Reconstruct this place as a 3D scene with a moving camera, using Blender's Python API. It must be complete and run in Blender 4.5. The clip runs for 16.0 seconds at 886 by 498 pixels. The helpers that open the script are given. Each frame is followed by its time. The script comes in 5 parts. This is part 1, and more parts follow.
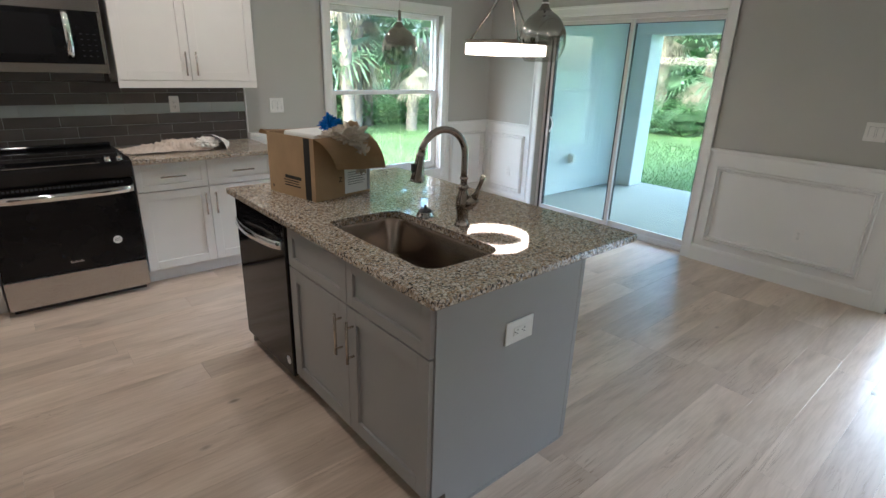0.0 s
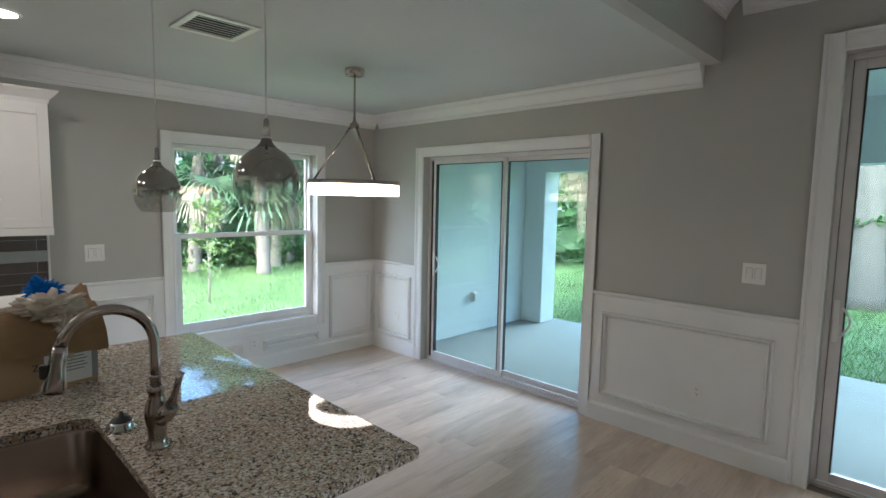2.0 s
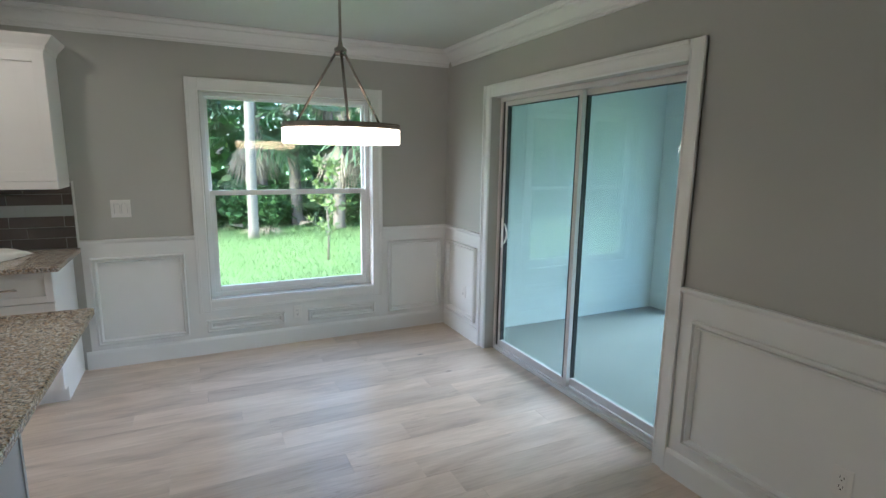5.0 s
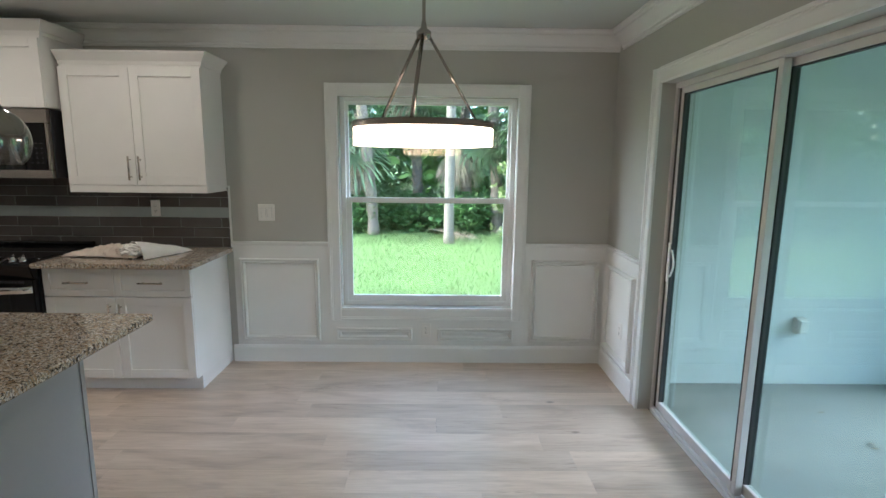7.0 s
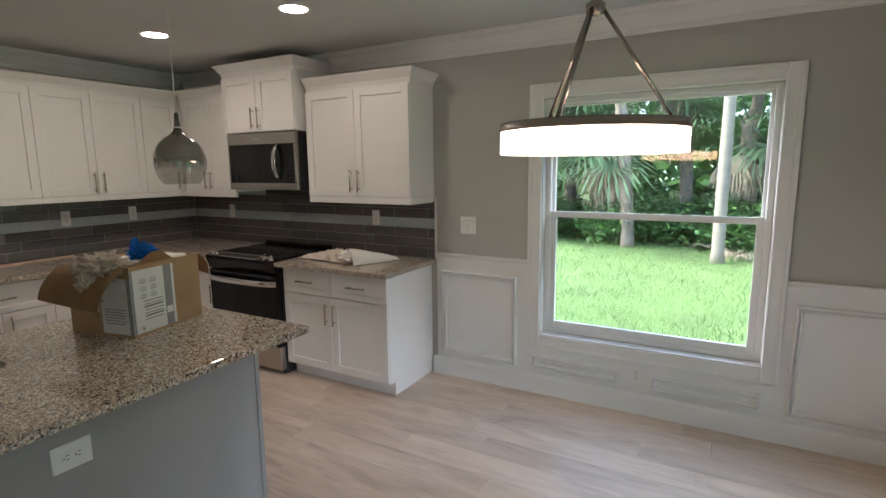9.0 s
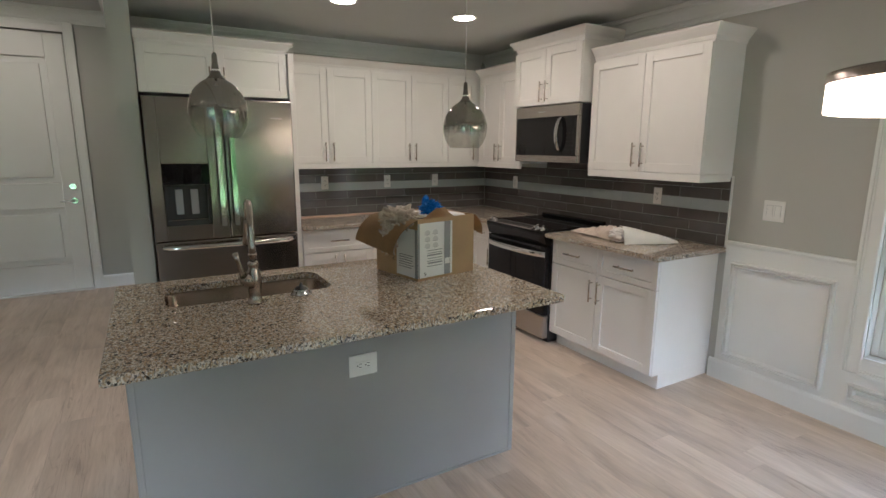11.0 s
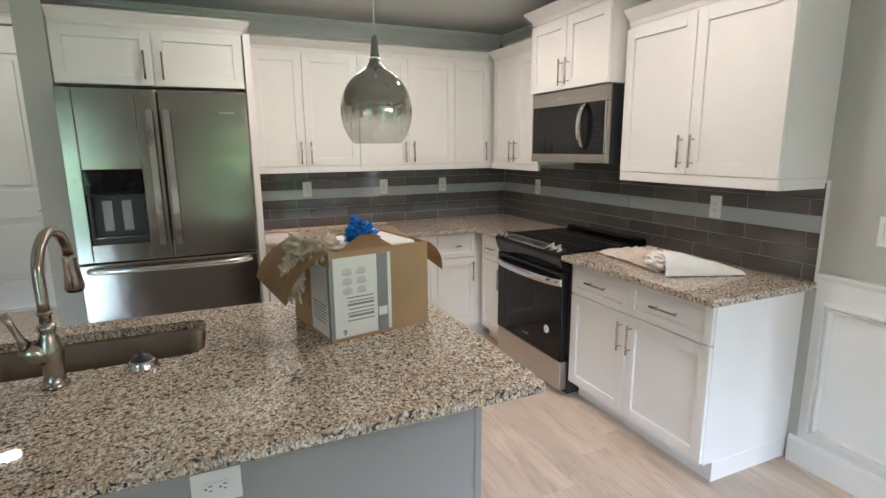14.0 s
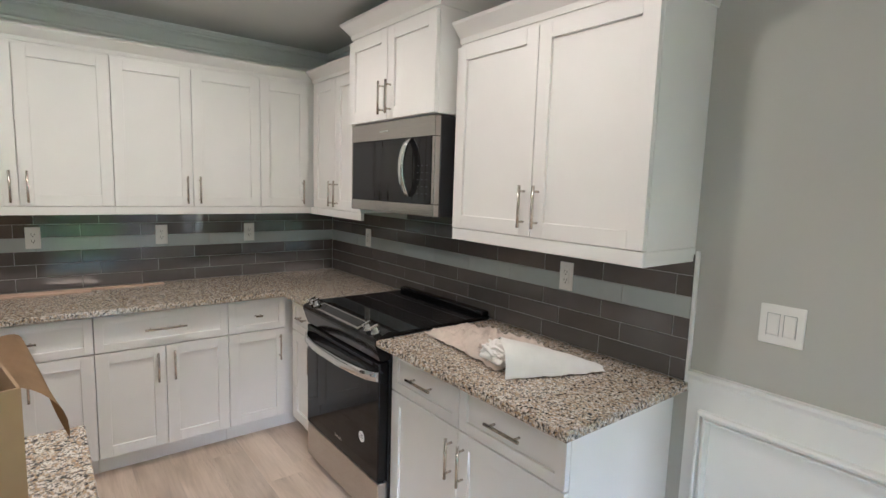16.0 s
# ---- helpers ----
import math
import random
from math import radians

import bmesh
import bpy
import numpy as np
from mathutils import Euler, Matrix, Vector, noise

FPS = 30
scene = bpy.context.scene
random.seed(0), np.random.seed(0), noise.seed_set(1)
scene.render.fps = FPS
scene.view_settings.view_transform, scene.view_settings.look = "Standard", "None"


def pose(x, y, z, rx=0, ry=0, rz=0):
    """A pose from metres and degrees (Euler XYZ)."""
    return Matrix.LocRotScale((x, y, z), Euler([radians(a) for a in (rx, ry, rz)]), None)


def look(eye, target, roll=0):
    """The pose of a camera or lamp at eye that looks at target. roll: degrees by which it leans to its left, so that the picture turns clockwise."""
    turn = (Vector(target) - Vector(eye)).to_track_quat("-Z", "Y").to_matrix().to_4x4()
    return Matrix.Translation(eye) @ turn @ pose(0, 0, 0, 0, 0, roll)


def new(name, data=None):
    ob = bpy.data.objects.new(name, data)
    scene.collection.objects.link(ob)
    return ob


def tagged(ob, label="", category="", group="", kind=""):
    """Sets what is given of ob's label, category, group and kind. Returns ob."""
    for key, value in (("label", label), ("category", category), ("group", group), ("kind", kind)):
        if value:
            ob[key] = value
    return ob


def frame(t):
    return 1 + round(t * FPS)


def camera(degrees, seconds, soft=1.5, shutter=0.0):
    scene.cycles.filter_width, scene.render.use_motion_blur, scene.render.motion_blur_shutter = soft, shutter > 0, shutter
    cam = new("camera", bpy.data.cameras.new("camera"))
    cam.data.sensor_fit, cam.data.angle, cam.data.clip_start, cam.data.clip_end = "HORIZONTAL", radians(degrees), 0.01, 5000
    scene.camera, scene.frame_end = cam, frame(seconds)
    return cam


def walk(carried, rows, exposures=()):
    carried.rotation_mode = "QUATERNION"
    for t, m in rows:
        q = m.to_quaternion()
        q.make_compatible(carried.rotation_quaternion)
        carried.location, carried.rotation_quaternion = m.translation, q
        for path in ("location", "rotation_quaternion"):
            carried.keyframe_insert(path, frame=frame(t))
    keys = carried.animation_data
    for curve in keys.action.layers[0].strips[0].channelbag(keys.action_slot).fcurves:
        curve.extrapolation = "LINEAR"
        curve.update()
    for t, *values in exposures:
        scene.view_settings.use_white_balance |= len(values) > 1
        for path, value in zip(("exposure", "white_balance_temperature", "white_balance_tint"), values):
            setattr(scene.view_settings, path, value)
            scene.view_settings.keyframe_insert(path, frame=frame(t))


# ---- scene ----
cam = camera(81.5, 16.0)
PATH = [
    (0, (1.221, 0.51, 1.544), (2.456, 1.933, 0.872), 1.9),
    (0.5, (1.436, 0.424, 1.598), (2.653, 1.932, 1.102), 2.3),
    (1, (1.664, 0.4, 1.621), (2.917, 1.928, 1.314), 1.8),
    (1.5, (1.941, 0.489, 1.608), (3.299, 1.943, 1.399), 1.6),
    (2, (2.209, 0.506, 1.613), (3.638, 1.893, 1.425), 1.2),
    (2.5, (2.509, 0.487, 1.603), (3.948, 1.857, 1.372), 1.3),
    (3, (2.748, 0.512, 1.593), (4.179, 1.878, 1.3), 1.1),
    (3.2, (2.851, 0.521, 1.571), (4.257, 1.912, 1.268), 1.2),
    (5.3, (3.755, 0.741, 1.571), (4.487, 2.569, 1.22), 0.5),
    (5.5, (3.848, 0.809, 1.568), (4.497, 2.669, 1.219), 0.3),
    (6, (4.062, 0.877, 1.572), (4.458, 2.807, 1.227), 0.6),
    (6.5, (4.261, 0.929, 1.588), (4.439, 2.891, 1.243), 0.8),
    (7, (4.418, 1.098, 1.566), (4.439, 3.07, 1.231), 0.6),
    (7.5, (4.533, 1.281, 1.568), (4.425, 3.25, 1.238), 0.1),
    (8, (4.662, 1.441, 1.6), (4.288, 3.375, 1.258), -0.1),
    (8.5, (4.741, 1.515, 1.574), (4.045, 3.364, 1.267), -0.3),
    (9, (4.782, 1.627, 1.593), (3.819, 3.352, 1.279), -0.6),
    (9.5, (4.77, 1.707, 1.568), (3.606, 3.302, 1.256), 0.0),
    (10, (4.795, 1.699, 1.548), (3.415, 3.111, 1.225), 0.0),
    (10.2, (4.822, 1.692, 1.537), (3.361, 3.019, 1.208), 0.3),
    (12.3, (4.71, 1.807, 1.542), (2.844, 2.371, 1.095), -1.8),
    (12.5, (4.67, 1.858, 1.531), (2.794, 2.394, 1.091), -1.8),
    (13, (4.59, 2.088, 1.534), (2.699, 2.592, 1.118), -1.0),
    (13.5, (4.458, 2.305, 1.53), (2.588, 2.888, 1.127), -0.5),
    (14, (4.262, 2.487, 1.526), (2.464, 3.274, 1.141), -0.5),
    (14.5, (4.124, 2.693, 1.513), (2.408, 3.655, 1.152), 0.4),
    (15, (4.034, 2.898, 1.527), (2.377, 3.973, 1.213), 2.3),
    (15.5, (3.861, 3.059, 1.54), (2.264, 4.236, 1.285), 2.4),
    (16, (3.694, 3.195, 1.566), (2.132, 4.421, 1.325), 1.8),
]
walk(cam, [(t, look(eye, target, roll)) for t, eye, target, roll in PATH], exposures=[(0, 4.05, 5150, 11), (2, 3.8, 5050, 10), (7, 3.65, 5250, 9), (8, 3.6, 5450, 14), (10, 3.6, 5600, 15), (12.5, 4.68, 5300, 12), (14.5, 4.55, 5300, 13), (16, 4.45, 5150, 12)])

SKY, SUN, RING, DOWN = 0.15, 1.5, 0.8, 8.5

# ---------------------------------------------------------------- light
world = bpy.data.worlds.new("sky")
scene.world = world
world.use_nodes = True
wn = world.node_tree.nodes
sky = wn.new("ShaderNodeTexSky")
sky.sky_type, sky.sun_disc = "NISHITA", False
sky.sun_elevation, sky.sun_rotation = radians(32), radians(259)
sky.air_density, sky.dust_density, sky.ozone_density = 1.0, 5.0, 1.0
wn["Background"].inputs["Strength"].default_value = SKY
world.node_tree.links.new(sky.outputs[0], wn["Background"].inputs[0])
sun_data = bpy.data.lights.new("sun", "SUN")
sun_data.energy, sun_data.angle, sun_data.color = SUN, radians(45), (1.0, 0.98, 0.95)
sun = new("sun", sun_data)
sun.matrix_basis = look((19.0, -3.8, 12.0), (0, 0, 0))


# ---------------------------------------------------------------- materials
def material(name, colour, rough=0.5, metal=0.0, vary=0.08, scale=6.0, bump=0.0, bump_scale=80.0, stretch=(1, 1, 1), coat=0.0, per_object=0.0, ior=None):
    m = bpy.data.materials.new(name)
    m.use_nodes = True
    n, l = m.node_tree.nodes, m.node_tree.links
    b = n["Principled BSDF"]
    b.inputs["Roughness"].default_value, b.inputs["Metallic"].default_value = rough, metal
    b.inputs["Coat Weight"].default_value = coat
    b.inputs["Coat Roughness"].default_value = 0.05
    if ior:
        b.inputs["IOR"].default_value = ior
    tc = n.new("ShaderNodeTexCoord")
    mp = n.new("ShaderNodeMapping")
    mp.inputs["Scale"].default_value = stretch
    l.new(tc.outputs["Object"], mp.inputs[0])
    big = n.new("ShaderNodeTexNoise")
    big.inputs["Scale"].default_value, big.inputs["Detail"].default_value = scale, 6
    l.new(mp.outputs[0], big.inputs[0])
    ramp = n.new("ShaderNodeValToRGB")
    lo = [max(0, c * (1 - vary)) for c in colour]
    hi = [min(1, c * (1 + vary)) for c in colour]
    ramp.color_ramp.elements[0].position, ramp.color_ramp.elements[1].position = 0.3, 0.7
    ramp.color_ramp.elements[0].color, ramp.color_ramp.elements[1].color = (*lo, 1), (*hi, 1)
    l.new(big.outputs[0], ramp.inputs[0])
    last = ramp.outputs[0]
    if per_object:
        oi = n.new("ShaderNodeObjectInfo")
        hsv = n.new("ShaderNodeHueSaturation")
        mr = n.new("ShaderNodeMapRange")
        mr.inputs["To Min"].default_value, mr.inputs["To Max"].default_value = 1 - per_object, 1 + per_object
        l.new(oi.outputs["Random"], mr.inputs[0])
        l.new(mr.outputs[0], hsv.inputs["Value"])
        l.new(last, hsv.inputs["Color"])
        last = hsv.outputs[0]
    l.new(last, b.inputs["Base Color"])
    if bump:
        fine = n.new("ShaderNodeTexNoise")
        fine.inputs["Scale"].default_value, fine.inputs["Detail"].default_value = bump_scale, 4
        l.new(mp.outputs[0], fine.inputs[0])
        bp = n.new("ShaderNodeBump")
        bp.inputs["Strength"].default_value, bp.inputs["Distance"].default_value = bump, 0.004
        l.new(fine.outputs[0], bp.inputs["Height"])
        l.new(bp.outputs[0], b.inputs["Normal"])
        rr = n.new("ShaderNodeMapRange")
        rr.inputs["To Min"].default_value, rr.inputs["To Max"].default_value = rough * 0.85, min(1, rough * 1.15)
        l.new(fine.outputs[0], rr.inputs[0])
        l.new(rr.outputs[0], b.inputs["Roughness"])
    return m


def emitter(name, colour, strength):
    m = bpy.data.materials.new(name)
    m.use_nodes = True
    b = m.node_tree.nodes["Principled BSDF"]
    b.inputs["Base Color"].default_value = (0.9, 0.88, 0.85, 1)
    b.inputs["Emission Color"].default_value = (*colour, 1)
    b.inputs["Emission Strength"].default_value = strength
    return m


def glass_pane(name, tint, gloss=1.0, sheen=(1.0, 1.0, 1.0)):
    """Thin pane: clear transmission with a mirror share by Fresnel."""
    m = bpy.data.materials.new(name)
    m.use_nodes = True
    n, l = m.node_tree.nodes, m.node_tree.links
    n.remove(n["Principled BSDF"])
    tr, gl, mx, fr = n.new("ShaderNodeBsdfTransparent"), n.new("ShaderNodeBsdfGlossy"), n.new("ShaderNodeMixShader"), n.new("ShaderNodeLayerWeight")
    tr.inputs[0].default_value = (*tint, 1)
    gl.inputs["Color"].default_value = (*sheen, 1)
    gl.inputs["Roughness"].default_value = 0.01
    fr.inputs["Blend"].default_value = 0.5
    pw, ma = n.new("ShaderNodeMath"), n.new("ShaderNodeMath")
    pw.operation, ma.operation = "POWER", "MULTIPLY_ADD"
    pw.inputs[1].default_value = 4.0
    ma.inputs[1].default_value, ma.inputs[2].default_value = 0.9, 0.035 * gloss
    l.new(fr.outputs["Facing"], pw.inputs[0])
    l.new(pw.outputs[0], ma.inputs[0])
    l.new(ma.outputs[0], mx.inputs[0])
    l.new(tr.outputs[0], mx.inputs[1])
    l.new(gl.outputs[0], mx.inputs[2])
    l.new(mx.outputs[0], n["Material Output"].inputs[0])
    return m


def granite_material():
    m = bpy.data.materials.new("granite")
    m.use_nodes = True
    n, l = m.node_tree.nodes, m.node_tree.links
    b = n["Principled BSDF"]
    tc = n.new("ShaderNodeTexCoord")

    def blotch(scale, lo, hi, detail=3.0, stretch=(1, 1, 1), turn=0.0):
        mp = n.new("ShaderNodeMapping")
        mp.inputs["Scale"].default_value = stretch
        mp.inputs["Rotation"].default_value = (0, 0, turn)
        mp.inputs["Location"].default_value = (scale * 0.37, scale * 0.11, 0)
        l.new(tc.outputs["Object"], mp.inputs[0])
        t = n.new("ShaderNodeTexNoise")
        t.inputs["Scale"].default_value, t.inputs["Detail"].default_value, t.inputs["Roughness"].default_value = scale, detail, 0.6
        l.new(mp.outputs[0], t.inputs[0])
        r = n.new("ShaderNodeMapRange")
        r.inputs["From Min"].default_value, r.inputs["From Max"].default_value = lo, hi
        l.new(t.outputs[0], r.inputs[0])
        return r.outputs[0]

    def layer(base, colour, mask):
        x = n.new("ShaderNodeMix")
        x.data_type = "RGBA"
        l.new(mask, x.inputs["Factor"])
        if isinstance(base, tuple):
            x.inputs["A"].default_value = (*base, 1)
        else:
            l.new(base, x.inputs["A"])
        x.inputs["B"].default_value = (*colour, 1)
        return x.outputs["Result"]

    c = layer((0.56, 0.48, 0.38), (0.74, 0.69, 0.61), blotch(56, 0.42, 0.56))
    c = layer(c, (0.40, 0.28, 0.17), blotch(80, 0.49, 0.57, 3, (1, 1.7, 1), 0.5))
    c = layer(c, (0.24, 0.22, 0.20), blotch(105, 0.53, 0.58, 2, (1, 1.5, 1), 0.9))
    c = layer(c, (0.045, 0.04, 0.038), blotch(88, 0.56, 0.595, 3, (1.3, 1, 1), 0.2))
    l.new(c, b.inputs["Base Color"])
    b.inputs["Roughness"].default_value = 0.03
    return m


def plank_material():
    m = bpy.data.materials.new("vinyl_plank")
    m.use_nodes = True
    n, l = m.node_tree.nodes, m.node_tree.links
    b = n["Principled BSDF"]
    tc, oi = n.new("ShaderNodeTexCoord"), n.new("ShaderNodeObjectInfo")
    off = n.new("ShaderNodeVectorMath")
    off.operation = "ADD"
    sc = n.new("ShaderNodeVectorMath")
    sc.operation = "SCALE"
    cmb = n.new("ShaderNodeCombineXYZ")
    for i in range(3):
        l.new(oi.outputs["Random"], cmb.inputs[i])
    l.new(cmb.outputs[0], sc.inputs[0])
    sc.inputs["Scale"].default_value = 57.0
    l.new(tc.outputs["Object"], off.inputs[0])
    l.new(sc.outputs[0], off.inputs[1])

    def tex(stretch, scale, detail, dist=0.0):
        mp = n.new("ShaderNodeMapping")
        mp.inputs["Scale"].default_value = stretch
        l.new(off.outputs[0], mp.inputs[0])
        t = n.new("ShaderNodeTexNoise")
        t.inputs["Scale"].default_value, t.inputs["Detail"].default_value, t.inputs["Distortion"].default_value = scale, detail, dist
        l.new(mp.outputs[0], t.inputs[0])
        return t.outputs[0]

    grain, cloud = tex((1, 14, 1), 5.0, 8, 0.8), tex((0.7, 3.0, 1), 1.8, 4, 1.2)
    r1 = n.new("ShaderNodeValToRGB")
    e = r1.color_ramp.elements
    e[0].position, e[0].color = 0.26, (0.47, 0.375, 0.295, 1)
    e[1].position, e[1].color = 0.66, (0.72, 0.60, 0.49, 1)
    mid = e.new(0.42)
    mid.color = (0.62, 0.50, 0.395, 1)
    l.new(cloud, r1.inputs[0])
    r2 = n.new("ShaderNodeValToRGB")
    e = r2.color_ramp.elements
    e[0].position, e[0].color = 0.32, (0.88, 0.86, 0.84, 1)
    e[1].position, e[1].color = 0.62, (1, 1, 1, 1)
    l.new(grain, r2.inputs[0])
    mul = n.new("ShaderNodeMix")
    mul.data_type, mul.blend_type = "RGBA", "MULTIPLY"
    mul.inputs["Factor"].default_value = 1.0
    l.new(r1.outputs[0], mul.inputs["A"])
    l.new(r2.outputs[0], mul.inputs["B"])
    hsv = n.new("ShaderNodeHueSaturation")
    mr = n.new("ShaderNodeMapRange")
    mr.inputs["To Min"].default_value, mr.inputs["To Max"].default_value = 0.88, 1.10
    l.new(oi.outputs["Random"], mr.inputs[0])
    l.new(mr.outputs[0], hsv.inputs["Value"])
    l.new(mul.outputs["Result"], hsv.inputs["Color"])
    # small knots
    vo = n.new("ShaderNodeTexVoronoi")
    mpk = n.new("ShaderNodeMapping")
    mpk.inputs["Scale"].default_value = (1, 2.0, 1)
    l.new(off.outputs[0], mpk.inputs[0])
    l.new(mpk.outputs[0], vo.inputs[0])
    vo.inputs["Scale"].default_value = 1.7
    kr = n.new("ShaderNodeMapRange")
    kr.inputs["From Min"].default_value, kr.inputs["From Max"].default_value = 0.015, 0.06
    kr.inputs["To Min"].default_value, kr.inputs["To Max"].default_value = 0.45, 1.0
    l.new(vo.outputs["Distance"], kr.inputs[0])
    km = n.new("ShaderNodeMix")
    km.data_type, km.blend_type = "RGBA", "MULTIPLY"
    km.inputs["Factor"].default_value = 1.0
    l.new(hsv.outputs[0], km.inputs["A"])
    l.new(kr.outputs[0], km.inputs["B"])
    # long dark grain streaks
    vein, patch = tex((0.45, 7.0, 1), 2.4, 5, 2.2), tex((0.9, 2.5, 1), 1.6, 2)
    dist, near_vein, where, both, streak = n.new("ShaderNodeMath"), n.new("ShaderNodeMapRange"), n.new("ShaderNodeMapRange"), n.new("ShaderNodeMath"), n.new("ShaderNodeMix")
    dist.operation = "SUBTRACT"
    dist.inputs[1].default_value = 0.5
    away = n.new("ShaderNodeMath")
    away.operation = "ABSOLUTE"
    l.new(vein, dist.inputs[0])
    l.new(dist.outputs[0], away.inputs[0])
    near_vein.inputs["From Min"].default_value, near_vein.inputs["From Max"].default_value = 0.002, 0.022
    near_vein.inputs["To Min"].default_value, near_vein.inputs["To Max"].default_value = 1.0, 0.0
    l.new(away.outputs[0], near_vein.inputs[0])
    where.inputs["From Min"].default_value, where.inputs["From Max"].default_value = 0.50, 0.66
    l.new(patch, where.inputs[0])
    both.operation = "MULTIPLY"
    l.new(near_vein.outputs[0], both.inputs[0])
    l.new(where.outputs[0], both.inputs[1])
    streak.data_type, streak.blend_type = "RGBA", "MULTIPLY"
    streak.inputs["B"].default_value = (0.72, 0.68, 0.65, 1)
    l.new(both.outputs[0], streak.inputs["Factor"])
    l.new(km.outputs["Result"], streak.inputs["A"])
    l.new(streak.outputs["Result"], b.inputs["Base Color"])
    bp = n.new("ShaderNodeBump")
    bp.inputs["Strength"].default_value, bp.inputs["Distance"].default_value = 0.25, 0.002
    l.new(grain, bp.inputs["Height"])
    l.new(bp.outputs[0], b.inputs["Normal"])
    b.inputs["Roughness"].default_value = 0.30
    b.inputs["Specular IOR Level"].default_value = 0.6
    return m


WALL = material("wall_paint", (0.47, 0.465, 0.43), 0.62, vary=0.025, scale=1.5, bump=0.05, bump_scale=220)
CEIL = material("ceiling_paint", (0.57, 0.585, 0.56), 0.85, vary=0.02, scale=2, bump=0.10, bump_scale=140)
TRIM = material("trim_paint", (0.80, 0.80, 0.78), 0.38, vary=0.02, scale=3, bump=0.02, bump_scale=60)
CABINET = material("cabinet_paint", (0.80, 0.775, 0.745), 0.36, vary=0.02, scale=4, bump=0.02, bump_scale=90)
ISLAND = material("island_paint", (0.33, 0.325, 0.315), 0.42, vary=0.03, scale=3, bump=0.03, bump_scale=90)
GRANITE = granite_material()
PLANK = plank_material()
GROUT = material("grout", (0.42, 0.42, 0.40), 0.9, vary=0.05)
JOINT = material("plank_joint", (0.24, 0.205, 0.175), 0.8, vary=0.1)
TILE = material("grey_tile", (0.115, 0.105, 0.10), 0.05, vary=0.10, scale=9, bump=0.03, bump_scale=25, coat=0.4, per_object=0.14)
TILE_LIGHT = material("pale_tile", (0.42, 0.46, 0.46), 0.05, vary=0.05, scale=9, bump=0.03, bump_scale=25, coat=0.4, per_object=0.06)
STEEL = material("brushed_steel", (0.39, 0.36, 0.335), 0.19, 1.0, vary=0.05, scale=5, bump=0.03, bump_scale=60, stretch=(1, 1, 40))
STEEL_H = material("brushed_steel_flat", (0.52, 0.49, 0.46), 0.28, 1.0, vary=0.06, scale=5, bump=0.05, bump_scale=60, stretch=(1, 1, 40))
NICKEL = material("brushed_nickel", (0.55, 0.50, 0.44), 0.24, 1.0, vary=0.05, scale=20)
BRONZE = material("spot_resist_bronze", (0.40, 0.35, 0.31), 0.22, 1.0, vary=0.06, scale=18)
CHROME = material("chrome", (0.72, 0.72, 0.72), 0.08, 1.0, vary=0.02)
SINK = material("sink_steel", (0.27, 0.22, 0.18), 0.24, 1.0, vary=0.08, scale=6, bump=0.04, bump_scale=70, stretch=(1, 20, 1))
BLACK = material("black_enamel", (0.010, 0.010, 0.011), 0.08, vary=0.1, ior=1.36)
BLACK_GLASS = material("black_glass", (0.006, 0.006, 0.007), 0.03, vary=0.1, ior=1.32)
DARK = material("dark_plastic", (0.025, 0.025, 0.027), 0.45, vary=0.1, scale=12)
PLATE = material("white_plastic", (0.82, 0.81, 0.78), 0.32, vary=0.01, scale=10)
SLOT = material("slot_dark", (0.05, 0.05, 0.05), 0.6)
VINYL = material("vinyl_frame", (0.82, 0.83, 0.82), 0.35, vary=0.02, scale=5)
ALU = material("aluminium_frame", (0.66, 0.64, 0.62), 0.42, 0.1, vary=0.05, scale=6)
GASKET = material("gasket", (0.03, 0.03, 0.03), 0.5)
CARD = material("cardboard", (0.42, 0.285, 0.155), 0.82, vary=0.10, scale=7, bump=0.08, bump_scale=50)
CARD_IN = material("cardboard_inner", (0.40, 0.265, 0.14), 0.85, vary=0.12, scale=9, bump=0.1, bump_scale=60)
INK = material("print_black", (0.02, 0.02, 0.02), 0.6)
PAPER = material("print_white", (0.80, 0.80, 0.79), 0.5, vary=0.02)
PRINT_GREY = material("print_grey", (0.27, 0.28, 0.29), 0.5, vary=0.03)
CLOTH = material("canvas_cloth", (0.68, 0.58, 0.50), 0.9, vary=0.10, scale=14, bump=0.25, bump_scale=240)
CLOTH2 = material("white_canvas", (0.84, 0.81, 0.77), 0.9, vary=0.05, scale=14, bump=0.2, bump_scale=240)
BLUE = material("blue_plastic", (0.01, 0.16, 0.62), 0.18, vary=0.2, scale=20)
BAG = material("clear_plastic_bag", (0.66, 0.58, 0.47), 0.2, vary=0.12, scale=16, bump=0.3, bump_scale=40)
nd, lk = BAG.node_tree.nodes, BAG.node_tree.links
film_clear, film_mix = nd.new("ShaderNodeBsdfTransparent"), nd.new("ShaderNodeMixShader")
film_mix.inputs[0].default_value = 0.30
lk.new(nd["Principled BSDF"].outputs[0], film_mix.inputs[1])
lk.new(film_clear.outputs[0], film_mix.inputs[2])
lk.new(film_mix.outputs[0], nd["Material Output"].inputs[0])
FOAM = material("white_foam", (0.84, 0.83, 0.80), 0.7, vary=0.03, scale=10)
STUCCO = material("stucco", (0.74, 0.76, 0.75), 0.9, vary=0.04, scale=3, bump=0.5, bump_scale=110)
CONCRETE = material("concrete", (0.27, 0.275, 0.265), 0.8, vary=0.10, scale=2.5, bump=0.2, bump_scale=50)
